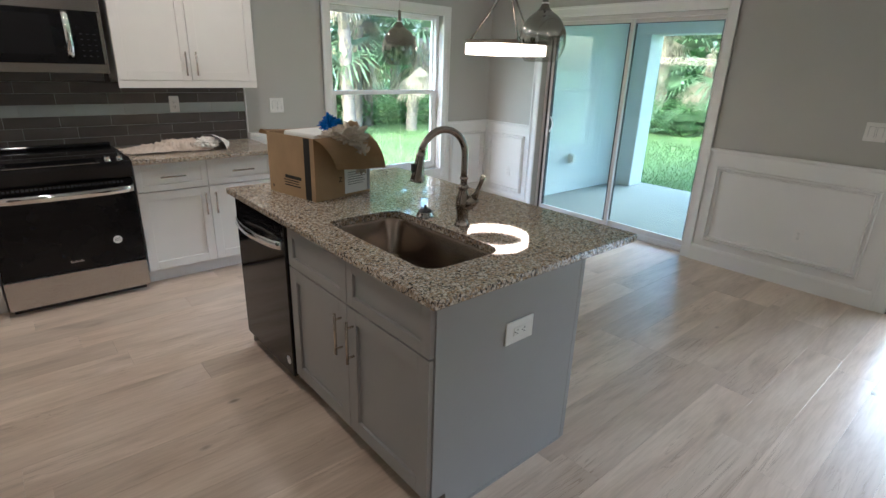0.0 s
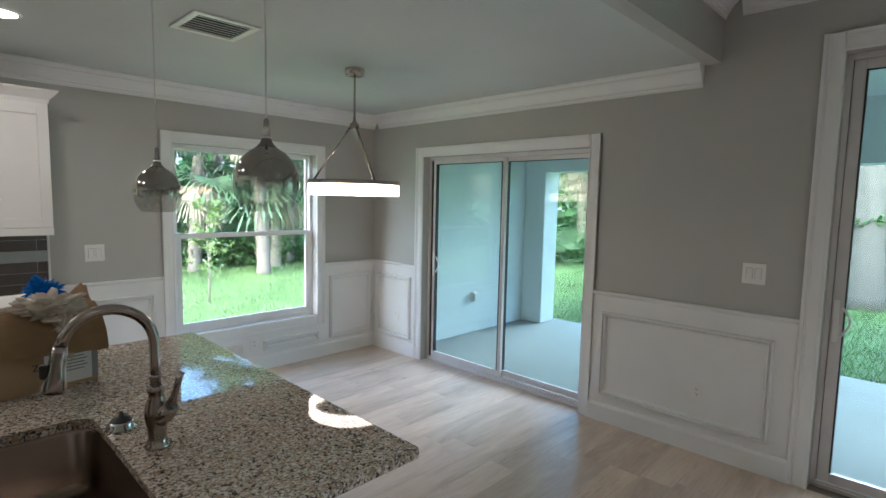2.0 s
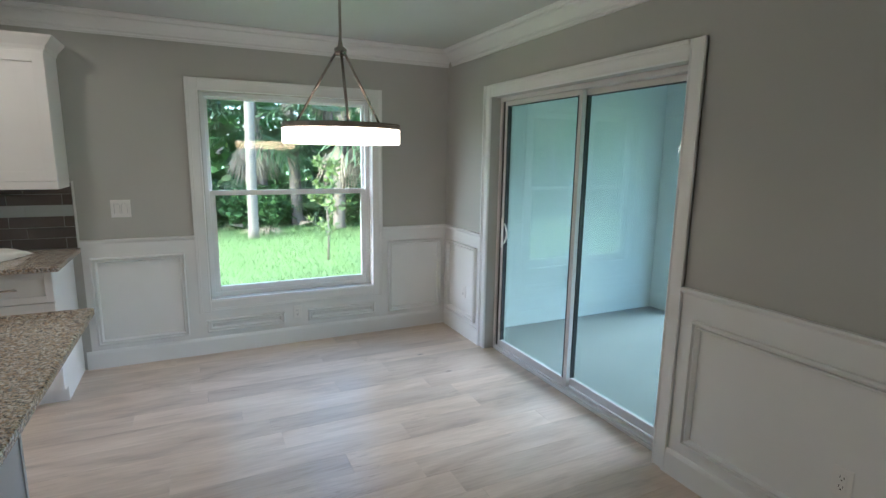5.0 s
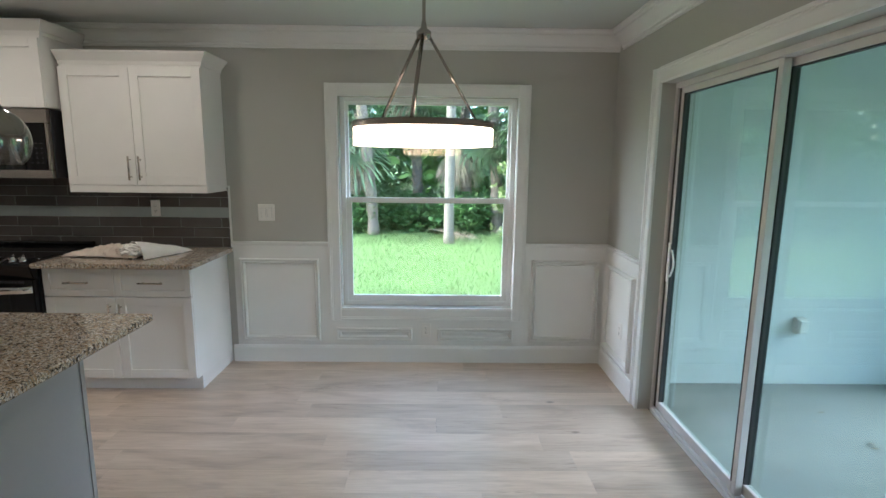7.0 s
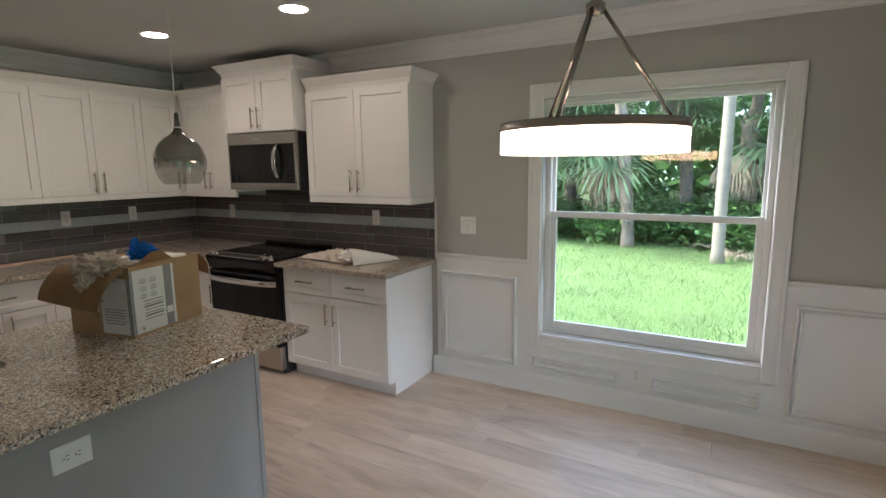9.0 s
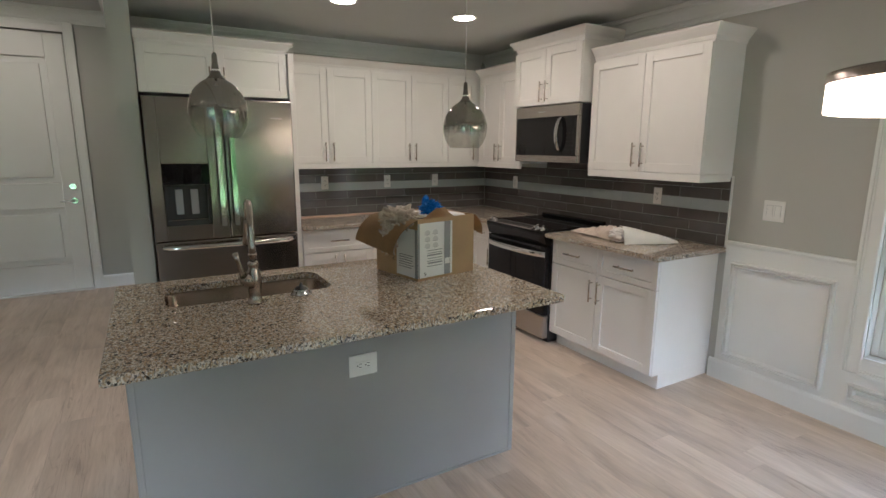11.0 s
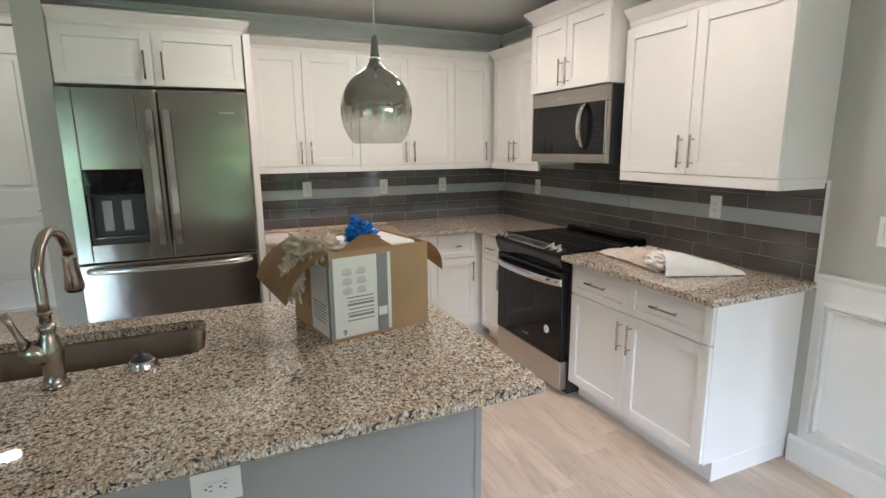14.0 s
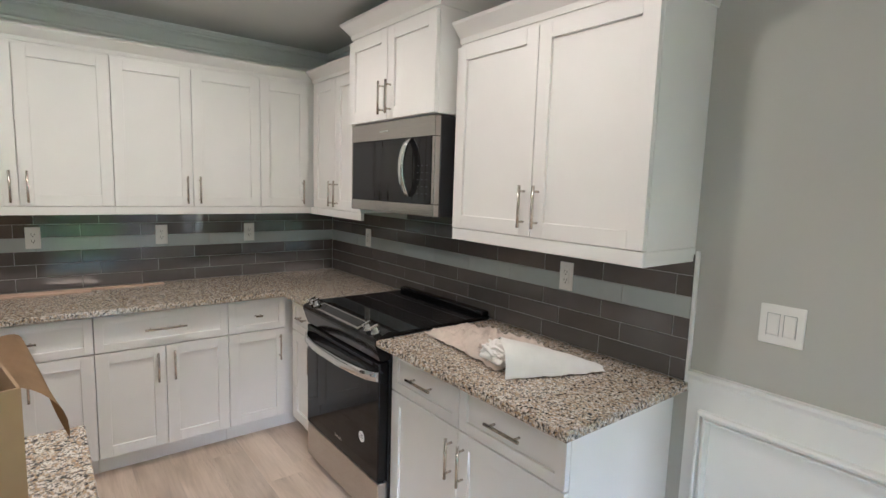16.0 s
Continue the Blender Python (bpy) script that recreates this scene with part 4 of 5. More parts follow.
# ---------------------------------------------------------------- refrigerator
fr = empty("refrigerator", pose(0.74, 1.715, 0, 0, 0, 90), "stainless steel french-door refrigerator with ice dispenser and bottom drawer", "refrigerator")
FW, FT = 0.99, 1.875
boxes("body", [(0.005, FW - 0.005, 0.075, 0.70, 0.02, FT - 0.01)], DARK, fr, 0.004)
HALF = 0.497
boxes("left_door", [(0.0, 0.08, 0, 0.07, 0.877, FT), (0.38, HALF - 0.003, 0, 0.07, 0.877, FT), (0.08, 0.38, 0, 0.07, 1.42, FT), (0.08, 0.38, 0, 0.07, 0.877, 0.985), (0.08, 0.38, 0.055, 0.07, 0.985, 1.42)], STEEL, fr, 0.004, 2)
boxes("right_door", [(HALF + 0.003, FW, 0, 0.07, 0.877, FT)], STEEL, fr, 0.008, 2)
boxes("freezer_drawer", [(0.0, FW, 0, 0.07, 0.47, 0.870)], STEEL, fr, 0.008, 2)
boxes("bottom_drawer", [(0.0, FW, 0, 0.07, 0.06, 0.463)], STEEL, fr, 0.008, 2)
boxes("dispenser_recess", [(0.085, 0.10, 0.004, 0.05, 0.99, 1.27), (0.36, 0.375, 0.004, 0.05, 0.99, 1.27), (0.10, 0.36, 0.044, 0.05, 0.99, 1.27), (0.10, 0.36, 0.004, 0.05, 0.985, 1.02)], DARK, fr, 0.002)
boxes("dispenser_panel", [(0.082, 0.378, -0.002, 0.05, 1.275, 1.418)], BLACK_GLASS, fr, 0.004)
boxes("dispenser_tray", [(0.11, 0.35, -0.004, 0.043, 1.0205, 1.028)], STEEL, fr, 0.002)
boxes("dispenser_paddle", [(0.15, 0.20, 0.028, 0.0435, 1.06, 1.24), (0.25, 0.30, 0.028, 0.0435, 1.06, 1.24)], PRINT_GREY, fr, 0.004)
for nm, x in (("left_handle", HALF - 0.045), ("right_handle", HALF + 0.045)):
    bm = bmesh.new()
    add_box(bm, x - 0.017, x + 0.017, -0.062, -0.044, 0.97, 1.76)
    bmesh.ops.bevel(bm, geom=list(bm.edges), offset=0.005, segments=2, affect="EDGES")
    for z in (1.0, 1.72):
        add_box(bm, x - 0.012, x + 0.012, -0.046, -0.0005, z, z + 0.03)
    finish(nm, bm, CHROME, fr)
for z in (0.832, 0.425):
    bm = bmesh.new()
    tube(bm, [(0.05 + (FW - 0.10) * k / 16, -0.012 - 0.05 * math.sin(math.pi * k / 16) ** 0.35, z) for k in range(17)], 0.019, 14)
    finish("drawer_handle", bm, CHROME, fr)
boxes("badge", [(FW - 0.16 + 0.012 * i, FW - 0.152 + 0.012 * i, -0.001, -0.0001, 1.745, 1.755) for i in range(7)], CHROME, fr)
boxes("plinth", [(0.02, FW - 0.02, 0.08, 0.68, 0.0, 0.0195)], DARK, fr)


# ---------------------------------------------------------------- plates
def outlet(m, label, switches=0, group="", wide=0.07, tall=0.115):
    o = empty("light_switch" if switches else "outlet", m, label, "switch" if switches else "outlet", group)
    boxes("plate", [(-wide / 2, wide / 2, -0.006, 0, -tall / 2, tall / 2)], PLATE, o, 0.003, 2)
    if switches:
        for i in range(switches):
            x = (i - (switches - 1) / 2) * 0.046
            boxes("rocker", [(x - 0.016, x + 0.016, -0.0095, -0.0062, -0.033, 0.033)], PLATE, o, 0.0015)
            boxes("rocker_gap", [(x - 0.018, x - 0.0165, -0.0066, -0.0058, -0.035, 0.035), (x + 0.0165, x + 0.018, -0.0066, -0.0058, -0.035, 0.035), (x - 0.0165, x + 0.0165, -0.0066, -0.0058, 0.0335, 0.035)], PRINT_GREY, o)
    else:
        boxes("face", [(-0.017, 0.017, -0.0085, -0.0062, -0.034, 0.034)], PLATE, o, 0.002)
        s = []
        for z in (-0.018, 0.018):
            s += [(-0.008, -0.0055, -0.0092, -0.0086, z - 0.002, z + 0.008), (0.0055, 0.008, -0.0092, -0.0086, z - 0.002, z + 0.007), (-0.0025, 0.0025, -0.0092, -0.0086, z - 0.011, z - 0.006)]
        boxes("slots", s, SLOT, o)
    return o


outlet(pose(3.125, NORTH, 1.173), "white double rocker light switch on grey wall", 2, wide=0.125, tall=0.125)
outlet(pose(5.72, 1.30, 1.213, 0, 0, -90), "white double rocker light switch on grey wall", 2, wide=0.125, tall=0.125)
outlet(pose(4.333, NORTH - WAIN, 0.262), "white duplex outlet on the wainscot")
outlet(pose(EAST - WAIN, 1.57, 0.41, 0, 0, -90), "white duplex outlet on the wainscot")
outlet(pose(EAST - WAIN, 4.57, 0.40, 0, 0, -90), "white duplex outlet on the wainscot")
ob = outlet(pose(IX1 + 0.0005, 2.42, 0.642, 0, 0, 90) @ pose(0, 0, 0, 0, 90, 0), "white duplex outlet on the grey island panel", tall=0.125, wide=0.095)
ob = outlet(pose(2.52, IY0 - 0.005, 0.655) @ pose(0, 0, 0, 0, 90, 0), "white duplex outlet on the grey island end", tall=0.145, wide=0.09)
SPL = 0.011
for y in (3.152, 3.79, 4.334):
    outlet(pose(WEST + SPL, y, 1.21, 0, 0, 90), "white duplex outlet on the tiled backsplash", group="backsplash outlets", tall=0.122)
for x in (0.60, 2.304):
    outlet(pose(x, NORTH - SPL, 1.20), "white duplex outlet on the tiled backsplash", group="backsplash outlets", tall=0.122)

# ---------------------------------------------------------------- lamps


def pendant_glass():
    """Smoked mirror glass fading to clear at the foot."""
    m = bpy.data.materials.new("smoked_ombre_glass")
    m.use_nodes = True
    n, l = m.node_tree.nodes, m.node_tree.links
    b = n["Principled BSDF"]
    b.inputs["Base Color"].default_value = (0.42, 0.40, 0.365, 1)
    b.inputs["Metallic"].default_value, b.inputs["Roughness"].default_value = 1.0, 0.04
    tr, gl, mx = n.new("ShaderNodeBsdfTransparent"), n.new("ShaderNodeBsdfGlossy"), n.new("ShaderNodeMixShader")
    tr.inputs[0].default_value = (0.84, 0.85, 0.82, 1)
    gl.inputs["Roughness"].default_value = 0.03
    mx.inputs[0].default_value = 0.13
    l.new(tr.outputs[0], mx.inputs[1])
    l.new(gl.outputs[0], mx.inputs[2])
    tc, sx, mr, nz, ad = n.new("ShaderNodeTexCoord"), n.new("ShaderNodeSeparateXYZ"), n.new("ShaderNodeMapRange"), n.new("ShaderNodeTexNoise"), n.new("ShaderNodeMath")
    l.new(tc.outputs["Object"], sx.inputs[0])
    nz.inputs["Scale"].default_value = 90
    l.new(tc.outputs["Object"], nz.inputs[0])
    ad.operation = "MULTIPLY_ADD"
    ad.inputs[1].default_value = 0.05
    l.new(nz.outputs[0], ad.inputs[0])
    l.new(sx.outputs["Z"], ad.inputs[2])
    mr.inputs["From Min"].default_value, mr.inputs["From Max"].default_value = 0.080, 0.135
    mr.inputs["To Min"].default_value, mr.inputs["To Max"].default_value = 0.05, 0.96
    l.new(ad.outputs[0], mr.inputs[0])
    mm = n.new("ShaderNodeMixShader")
    l.new(mr.outputs[0], mm.inputs[0])
    l.new(mx.outputs[0], mm.inputs[1])
    l.new(b.outputs[0], mm.inputs[2])
    l.new(mm.outputs[0], n["Material Output"].inputs[0])
    return m


OMBRE = pendant_glass()
SMOKE = material("smoked_metal", (0.30, 0.285, 0.26), 0.16, 1.0, vary=0.04)
for px, py, zb in ((2.93, 1.925, 1.57), (2.93, 2.885, 1.54)):
    p = empty("pendant_lamp", pose(px, py, zb), "smoked mirror glass pendant lamp hanging on a thin cord", "pendant lamp", "pendants over the island")
    bm = bmesh.new()
    prof = [(0.0925 * math.sin(a), 0.081 - 0.108 * math.cos(a)) for a in [math.radians(41 + 9.4 * k) for k in range(13)]]
    prof += [(0.021, 0.190), (0.015, 0.198), (0.011, 0.208), (0.009, 0.222)]
    lathe(bm, prof, (0, 0, 0), 40)
    g = finish("glass_shade", bm, OMBRE, p)
    bm = bmesh.new()
    lathe(bm, [(0.0285, 0.1865), (0.0225, 0.192), (0.0165, 0.201), (0.0125, 0.214), (0.0098, 0.232), (0.0078, 0.262), (0.003, 0.268)], (0, 0, 0), 20)
    finish("neck_cap", bm, SMOKE, p)
    bm = bmesh.new()
    tube(bm, [(0, 0, 0.262), (0, 0, LOW - zb - 0.02)], 0.0022, 6)
    finish("cord", bm, ALU, p)
    bm = bmesh.new()
    lathe(bm, [(0.0, 0.0), (0.055, 0.0), (0.06, 0.006), (0.06, 0.024)], (0, 0, LOW - zb - 0.024), 24)
    finish("canopy", bm, NICKEL, p)
    bm = bmesh.new()
    tube(bm, [(0, 0, 0.215), (0, 0, 0.165)], 0.014, 10)
    lathe(bm, [(0.012, 0.165), (0.015, 0.150), (0.015, 0.135), (0.010, 0.125), (0.0, 0.122)], (0, 0, 0), 14)
    finish("bulb", bm, PLATE, p)

ch = empty("chandelier", pose(4.35, 3.455, 0), "round ring chandelier with glowing acrylic band and bronze frame", "chandelier")
R = 0.31
bm = bmesh.new()
rr = lathe(bm, [(R - 0.002, 1.634), (R, 1.636), (R, 1.708), (R - 0.022, 1.708), (R - 0.022, 1.636), (R - 0.020, 1.634), (R - 0.002, 1.634)], (0, 0, 0), 72)
finish("glowing_ring", bm, RING_GLOW, ch)
bm = bmesh.new()
lathe(bm, [(R + 0.004, 1.7085), (R + 0.004, 1.736), (R - 0.05, 1.736), (R - 0.05, 1.7085), (R + 0.004, 1.7085)], (0, 0, 0), 72)
finish("band", bm, BRONZE, ch)
for k in range(3):
    a = radians(22 + 120 * k)
    bm = bmesh.new()
    tube(bm, [((R - 0.036) * math.cos(a), (R - 0.036) * math.sin(a), 1.736), (0.022 * math.cos(a), 0.022 * math.sin(a), 2.11)], 0.0085, 4)
    finish("arm", bm, BRONZE, ch)
bm = bmesh.new()
lathe(bm, [(0.0, 2.085), (0.03, 2.09), (0.033, 2.12), (0.014, 2.135), (0.010, 2.16), (0.0075, 2.17), (0.0075, LOW - 0.045)], (0, 0, 0), 16)
finish("stem", bm, BRONZE, ch)
bm = bmesh.new()
lathe(bm, [(0.007, 0.0), (0.062, 0.0), (0.066, 0.004), (0.066, 0.045)], (0, 0, LOW - 0.0455), 32)
finish("canopy", bm, NICKEL, ch)

for x, y, z, grp in ((2.55, 3.92, LOW, "recessed kitchen lights"), (1.345, 3.86, LOW, "recessed kitchen lights"), (1.33, 2.93, LOW, "recessed kitchen lights"), (-0.95, 0.65, HIGH, "recessed great room lights"), (1.5, -0.9, HIGH, "recessed great room lights"), (3.9, -0.9, HIGH, "recessed great room lights"), (1.5, -2.8, HIGH, "recessed great room lights"), (3.9, -2.8, HIGH, "recessed great room lights")):
    d = empty("recessed_light", pose(x, y, z), "round white recessed ceiling light, switched on", "ceiling light", grp)
    bm = bmesh.new()
    lathe(bm, [(0.075, -0.001), (0.078, -0.006), (0.092, -0.004), (0.095, -0.0005)], (0, 0, 0), 32)
    finish("trim_ring", bm, PLATE, d)
    bm = bmesh.new()
    rings = lathe(bm, [(0.001, -0.0035), (0.075, -0.003)], (0, 0, 0), 32)
    finish("lens", bm, LED, d)

vt = empty("ceiling_vent", pose(3.355, 3.30, LOW), "white louvred ceiling air vent", "vent")
boxes("vent_frame", [(-0.17, 0.17, -0.17, -0.135, -0.010, -0.0005), (-0.17, 0.17, 0.135, 0.17, -0.010, -0.0005), (-0.17, -0.135, -0.135, 0.135, -0.010, -0.0005), (0.135, 0.17, -0.135, 0.135, -0.010, -0.0005)], PLATE, vt, 0.002)
# thin dark sheet paints the shade seen between the louvres
boxes("duct_shade", [(-0.135, 0.135, -0.135, 0.135, -0.0015, -0.0005)], SLOT, vt)
for i in range(7):
    ob = boxes("louvre", [(-0.134, 0.134, -0.010, 0.010, -0.001, 0.001)], PLATE, vt)
    ob.matrix_basis = pose(0, -0.114 + 0.038 * i, -0.008, 12, 0, 0)

# ---------------------------------------------------------------- things on the counters
# the box's front-left, front-right corners and turn
cbx = empty("cardboard_box", pose(2.463, 2.938, 0.905, 0, 0, 11), "open brown cardboard box with white printed label and packing waste", "box")
BW, BD, BH, BT = 0.176, 0.185, 0.300, 0.005
boxes("walls", [(-BW, BW, -BD, -BD + BT, 0.0, BH), (-BW, BW, BD - BT, BD, 0.0, BH), (-BW, -BW + BT, -BD + BT, BD - BT, 0.0, BH), (BW - BT, BW, -BD + BT, BD - BT, 0.0, BH), (-BW + BT, BW - BT, -BD + BT, BD - BT, 0.0, BT)], CARD, cbx)


def flap(name, a, b, out, length, droop, taper=0.0, lift=0.0):
    """A flap hinged on the rim from a to b, leaning out by droop degrees from upright."""
    bm = bmesh.new()
    A, B, O = Vector((*a, BH)), Vector((*b, BH)), Vector((*out, 0))
    n = 8
    rows = []
    for j in range(n + 1):
        s = length * j / n
        ang = radians(droop * (0.75 + 0.25 * j / n))
        p = O * math.sin(ang) * s + Vector((0, 0, math.cos(ang) * s))
        row = []
        for i in range(n + 1):
            u = i / n
            uu = 0.5 + (u - 0.5) * (1 - taper * j / n)
            w = noise.noise(Vector((u * 2.1, j / n * 1.7, length * 9 + droop))) * 0.006 * j / n
            row.append(bm.verts.new(A.lerp(B, uu) + p + O * w + Vector((0, 0, lift * u * j / n + w))))
        rows.append(row)
    for r, s in zip(rows, rows[1:]):
        for i in range(n):
            bm.faces.new((r[i], r[i + 1], s[i + 1], s[i]))
    bmesh.ops.solidify(bm, geom=list(bm.faces), thickness=0.004)
    return finish(name, bm, CARD_IN, cbx)


flap("flap", (-BW, -BD), (BW, -BD), (0, -1), 0.185, 132, 0.10, -0.03)
flap("flap", (BW, -BD + 0.03), (BW, BD * 0.25), (1, 0), 0.05, 14, 0.75)
flap("flap", (BW, BD), (-BW, BD), (0, 1), 0.13, 150, 0.0, 0.10)
# printed label wraps the corner
boxes("label", [(BW, BW + 0.0008, -BD, 0.035, 0.012, BH - 0.02), (BW - 0.17, BW + 0.0008, -BD - 0.0008, -BD, 0.012, BH - 0.05)], PAPER, cbx)
boxes("label_stripe", [(BW + 0.0010, BW + 0.0016, -0.018, 0.022, 0.012, BH - 0.02)], PRINT_GREY, cbx)
boxes("label_edge", [(BW + 0.0010, BW + 0.0016, -BD, -BD + 0.012, 0.012, BH - 0.02), (BW - 0.020, BW + 0.0010, -BD - 0.0014, -BD - 0.0010, 0.012, BH - 0.05)], PRINT_GREY, cbx)
fx = []
for i in range(2):
    for j in range(3):
        bm = bmesh.new()
        lathe(bm, [(0.0, 0.002), (0.011, 0.0018), (0.017, 0.0008)], (0, 0, 0), 18)
        ob = finish("lamp_picture", bm, material("print_pale", (0.62, 0.62, 0.62), 0.6) if not fx else fx[0].data.materials[0], cbx)
        ob.matrix_basis = pose(BW + 0.0008, -0.125 + 0.05 * i, 0.232 - 0.032 * j, 0, 90, 0) @ Matrix.Diagonal((0.75, 1.0, 0.3, 1))
        fx.append(ob)
        bm = bmesh.new()
        pts = [(0.0, -0.018 + 0.036 * k / 10, -0.006 - 0.005 * math.sin(math.pi * k / 10)) for k in range(11)]
        tube(bm, pts, 0.0009, 4)
        ob = finish("lamp_outline", bm, PRINT_GREY, cbx)
        ob.matrix_basis = pose(BW + 0.001, -0.125 + 0.05 * i, 0.232 - 0.032 * j)
boxes("print_lines", [(BW + 0.0010, BW + 0.0015, -0.128 + 0.004 * (k % 2), -0.032, 0.142 - 0.013 * k, 0.146 - 0.013 * k + (0.004 if k in (2, 5) else 0)) for k in range(7)], PRINT_GREY, cbx)
boxes("side_print_lines", [(BW - 0.15, BW - 0.035 - 0.01 * (k % 2), -BD - 0.0014, -BD - 0.0010, 0.115 - 0.012 * k, 0.119 - 0.012 * k) for k in range(6)], PRINT_GREY, cbx)
boxes("print_badge", [(BW + 0.0018, BW + 0.0022, -0.014, 0.018, 0.065, 0.095)], PAPER, cbx)
lettering("print_number", "6", 0.026, pose(BW + 0.0011, -0.140, 0.030, 90, 0, 90) @ pose(0, 0, 0, 0, 0, 180), INK, cbx)
boxes("carton_stripe", [(-BW - 0.0008, -BW, -BD + 0.030, -BD + 0.075, 0.001, BH - 0.002)], INK, cbx)
boxes("carton_print", [(-BW - 0.0008, -BW, -BD + 0.105, -BD + 0.235, 0.088, 0.104), (-BW - 0.0008, -BW, -BD + 0.125, -BD + 0.245, 0.076, 0.081), (-BW - 0.0008, -BW, -BD + 0.125, -BD + 0.245, 0.064, 0.068), (-BW - 0.0008, -BW, -BD + 0.115, -BD + 0.24, 0.050, 0.056)], INK, cbx)
lettering("carton_number", "6", 0.030, pose(-BW - 0.0008, BD - 0.03, 0.03, 90, 0, -90) @ pose(0, 0, 0, 0, 0, 180), INK, cbx)
lettering("carton_pen_mark", "Z", 0.034, pose(-0.02, -BD - 0.0006, 0.088, 90, 0, 0), INK, cbx)


def crumple(name, parent, centre, radii, seed, mat, amount=0.4, freq=3.0, level=4, top=""):
    bm = bmesh.new()
    bmesh.ops.create_icosphere(bm, subdivisions=level, radius=1.0)
    off = Vector((seed * 3.7, seed * 1.3, seed * 7.1))
    for v in bm.verts:
        d = v.co.normalized()
        k = 1 + amount * (abs(noise.noise(d * freq + off)) * 1.6 - 0.5) + amount * 0.45 * noise.noise(d * freq * 3 + off)
        v.co = Vector((d.x * radii[0], d.y * radii[1], d.z * radii[2])) * k + Vector(centre)
    return finish(name, bm, mat, parent, True)


pk = empty("packing_foam", pose(2.463, 2.938, 0.905, 0, 0, 11), "white foam packing in the open carton", "packing foam")
boxes("slab", [(-0.10, 0.150, -0.10, 0.155, 0.012, 0.305)], FOAM, pk, 0.012, 2)
bg = empty("plastic_bag", pose(2.463, 2.938, 0.905, 0, 0, 11), "crumpled clear plastic bag spilling over a box flap", "plastic bag")
crumple("bag_heap", bg, (0.03, -0.175, 0.290), (0.12, 0.09, 0.058), 2, BAG, 0.42, 3.4, 5)
crumple("bag_tail", bg, (0.045, -0.262, 0.205), (0.05, 0.035, 0.072), 5, BAG, 0.5, 3.6, 5)
bl = empty("blue_plastic_wrap", pose(2.463, 2.938, 0.905, 0, 0, 11), "crumpled translucent blue plastic wrap on packing", "plastic wrap")
crumple("wrap_heap", bl, (0.07, -0.02, 0.336), (0.055, 0.048, 0.034), 9, BLUE, 0.6, 4.6, 5)
crumple("wrap_tip", bl, (0.045, -0.03, 0.366), (0.020, 0.016, 0.030), 12, BLUE, 0.6, 4.6, 4)

# dust sheet on the counter
sh = empty("drop_cloth", pose(0, 0, 0.906), "folded beige canvas drop cloth on the granite counter", "cloth")
bm = bmesh.new()
for lay, (x0, x1, y0, y1, z0, turn) in enumerate(((1.86, 2.40, 4.53, 4.80, 0.005, 0.05), (1.93, 2.42, 4.49, 4.74, 0.018, -0.12), (2.02, 2.40, 4.53, 4.76, 0.034, 0.16), (2.10, 2.38, 4.50, 4.70, 0.050, -0.2))):
    nx, ny = 40, 22
    grid = []
    for i in range(nx + 1):
        col = []
        for j in range(ny + 1):
            u, v = i / nx, j / ny
            x = x0 + (x1 - x0) * u + 0.028 * noise.noise(Vector((v * 5, lay * 3.1, u * 2)))
            y = y0 + (y1 - y0) * v + turn * (u - 0.5) * 0.4 + 0.028 * noise.noise(Vector((u * 6, 1.7 + lay, v * 2)))
            edge = min(1, 7 * min(u, 1 - u, v, 1 - v))
            rip = (1 - abs(noise.noise(Vector((u * 8 + v * 4, v * 11 - u * 5, lay * 2.3))))) ** 4
            h = z0 * (0.35 + 0.65 * edge) + 0.032 * rip * (0.25 + 0.75 * edge) + 0.004 * noise.noise(Vector((u * 22, v * 16, lay)))
            col.append(bm.verts.new((x, y, max(0.001 + 0.002 * lay, h))))
        grid.append(col)
    for i in range(nx):
        for j in range(ny):
            bm.faces.new((grid[i][j], grid[i + 1][j], grid[i + 1][j + 1], grid[i][j + 1])).smooth = True
finish("rumpled_layer", bm, CLOTH, sh)
bm = bmesh.new()
A0, A1, T0, T1 = Vector((2.30, 4.57)), Vector((2.49, 4.43)), Vector((2.58, 4.84)), Vector((2.64, 4.80))
nu, nv = 26, 20
grid = []
for i in range(nu + 1):
    col = []
    for j in range(nv + 1):
        u, v = i / nu, j / nv
        p = A0.lerp(A1, v).lerp(T0.lerp(T1, v), u)
        h = 0.004 + (0.104 * (1 - u) ** 0.75 + 0.006) * math.sin(math.pi * min(1, max(0, v))) ** 0.55
        h += 0.010 * (1 - u) * noise.noise(Vector((u * 3, v * 6, 4.4))) * math.sin(math.pi * v) + 0.003 * noise.noise(Vector((u * 12, v * 12, 8.1)))
        col.append(bm.verts.new((p.x + 0.010 * noise.noise(Vector((u * 5, v * 3, 1.2))), p.y + 0.010 * noise.noise(Vector((u * 4, v * 3, 6.2))), max(0.002, h))))
    grid.append(col)
for i in range(nu):
    for j in range(nv):
        bm.faces.new((grid[i][j], grid[i + 1][j], grid[i + 1][j + 1], grid[i][j + 1])).smooth = True
finish("folded_corner", bm, CLOTH2, sh)
crumple("folded_end", sh, (2.375, 4.515, 0.050), (0.085, 0.055, 0.046), 4, CLOTH2, 0.34, 2.4, 5)
crumple("gathered_fold", sh, (2.28, 4.575, 0.036), (0.09, 0.07, 0.034), 7, CLOTH, 0.45, 3.0, 5)

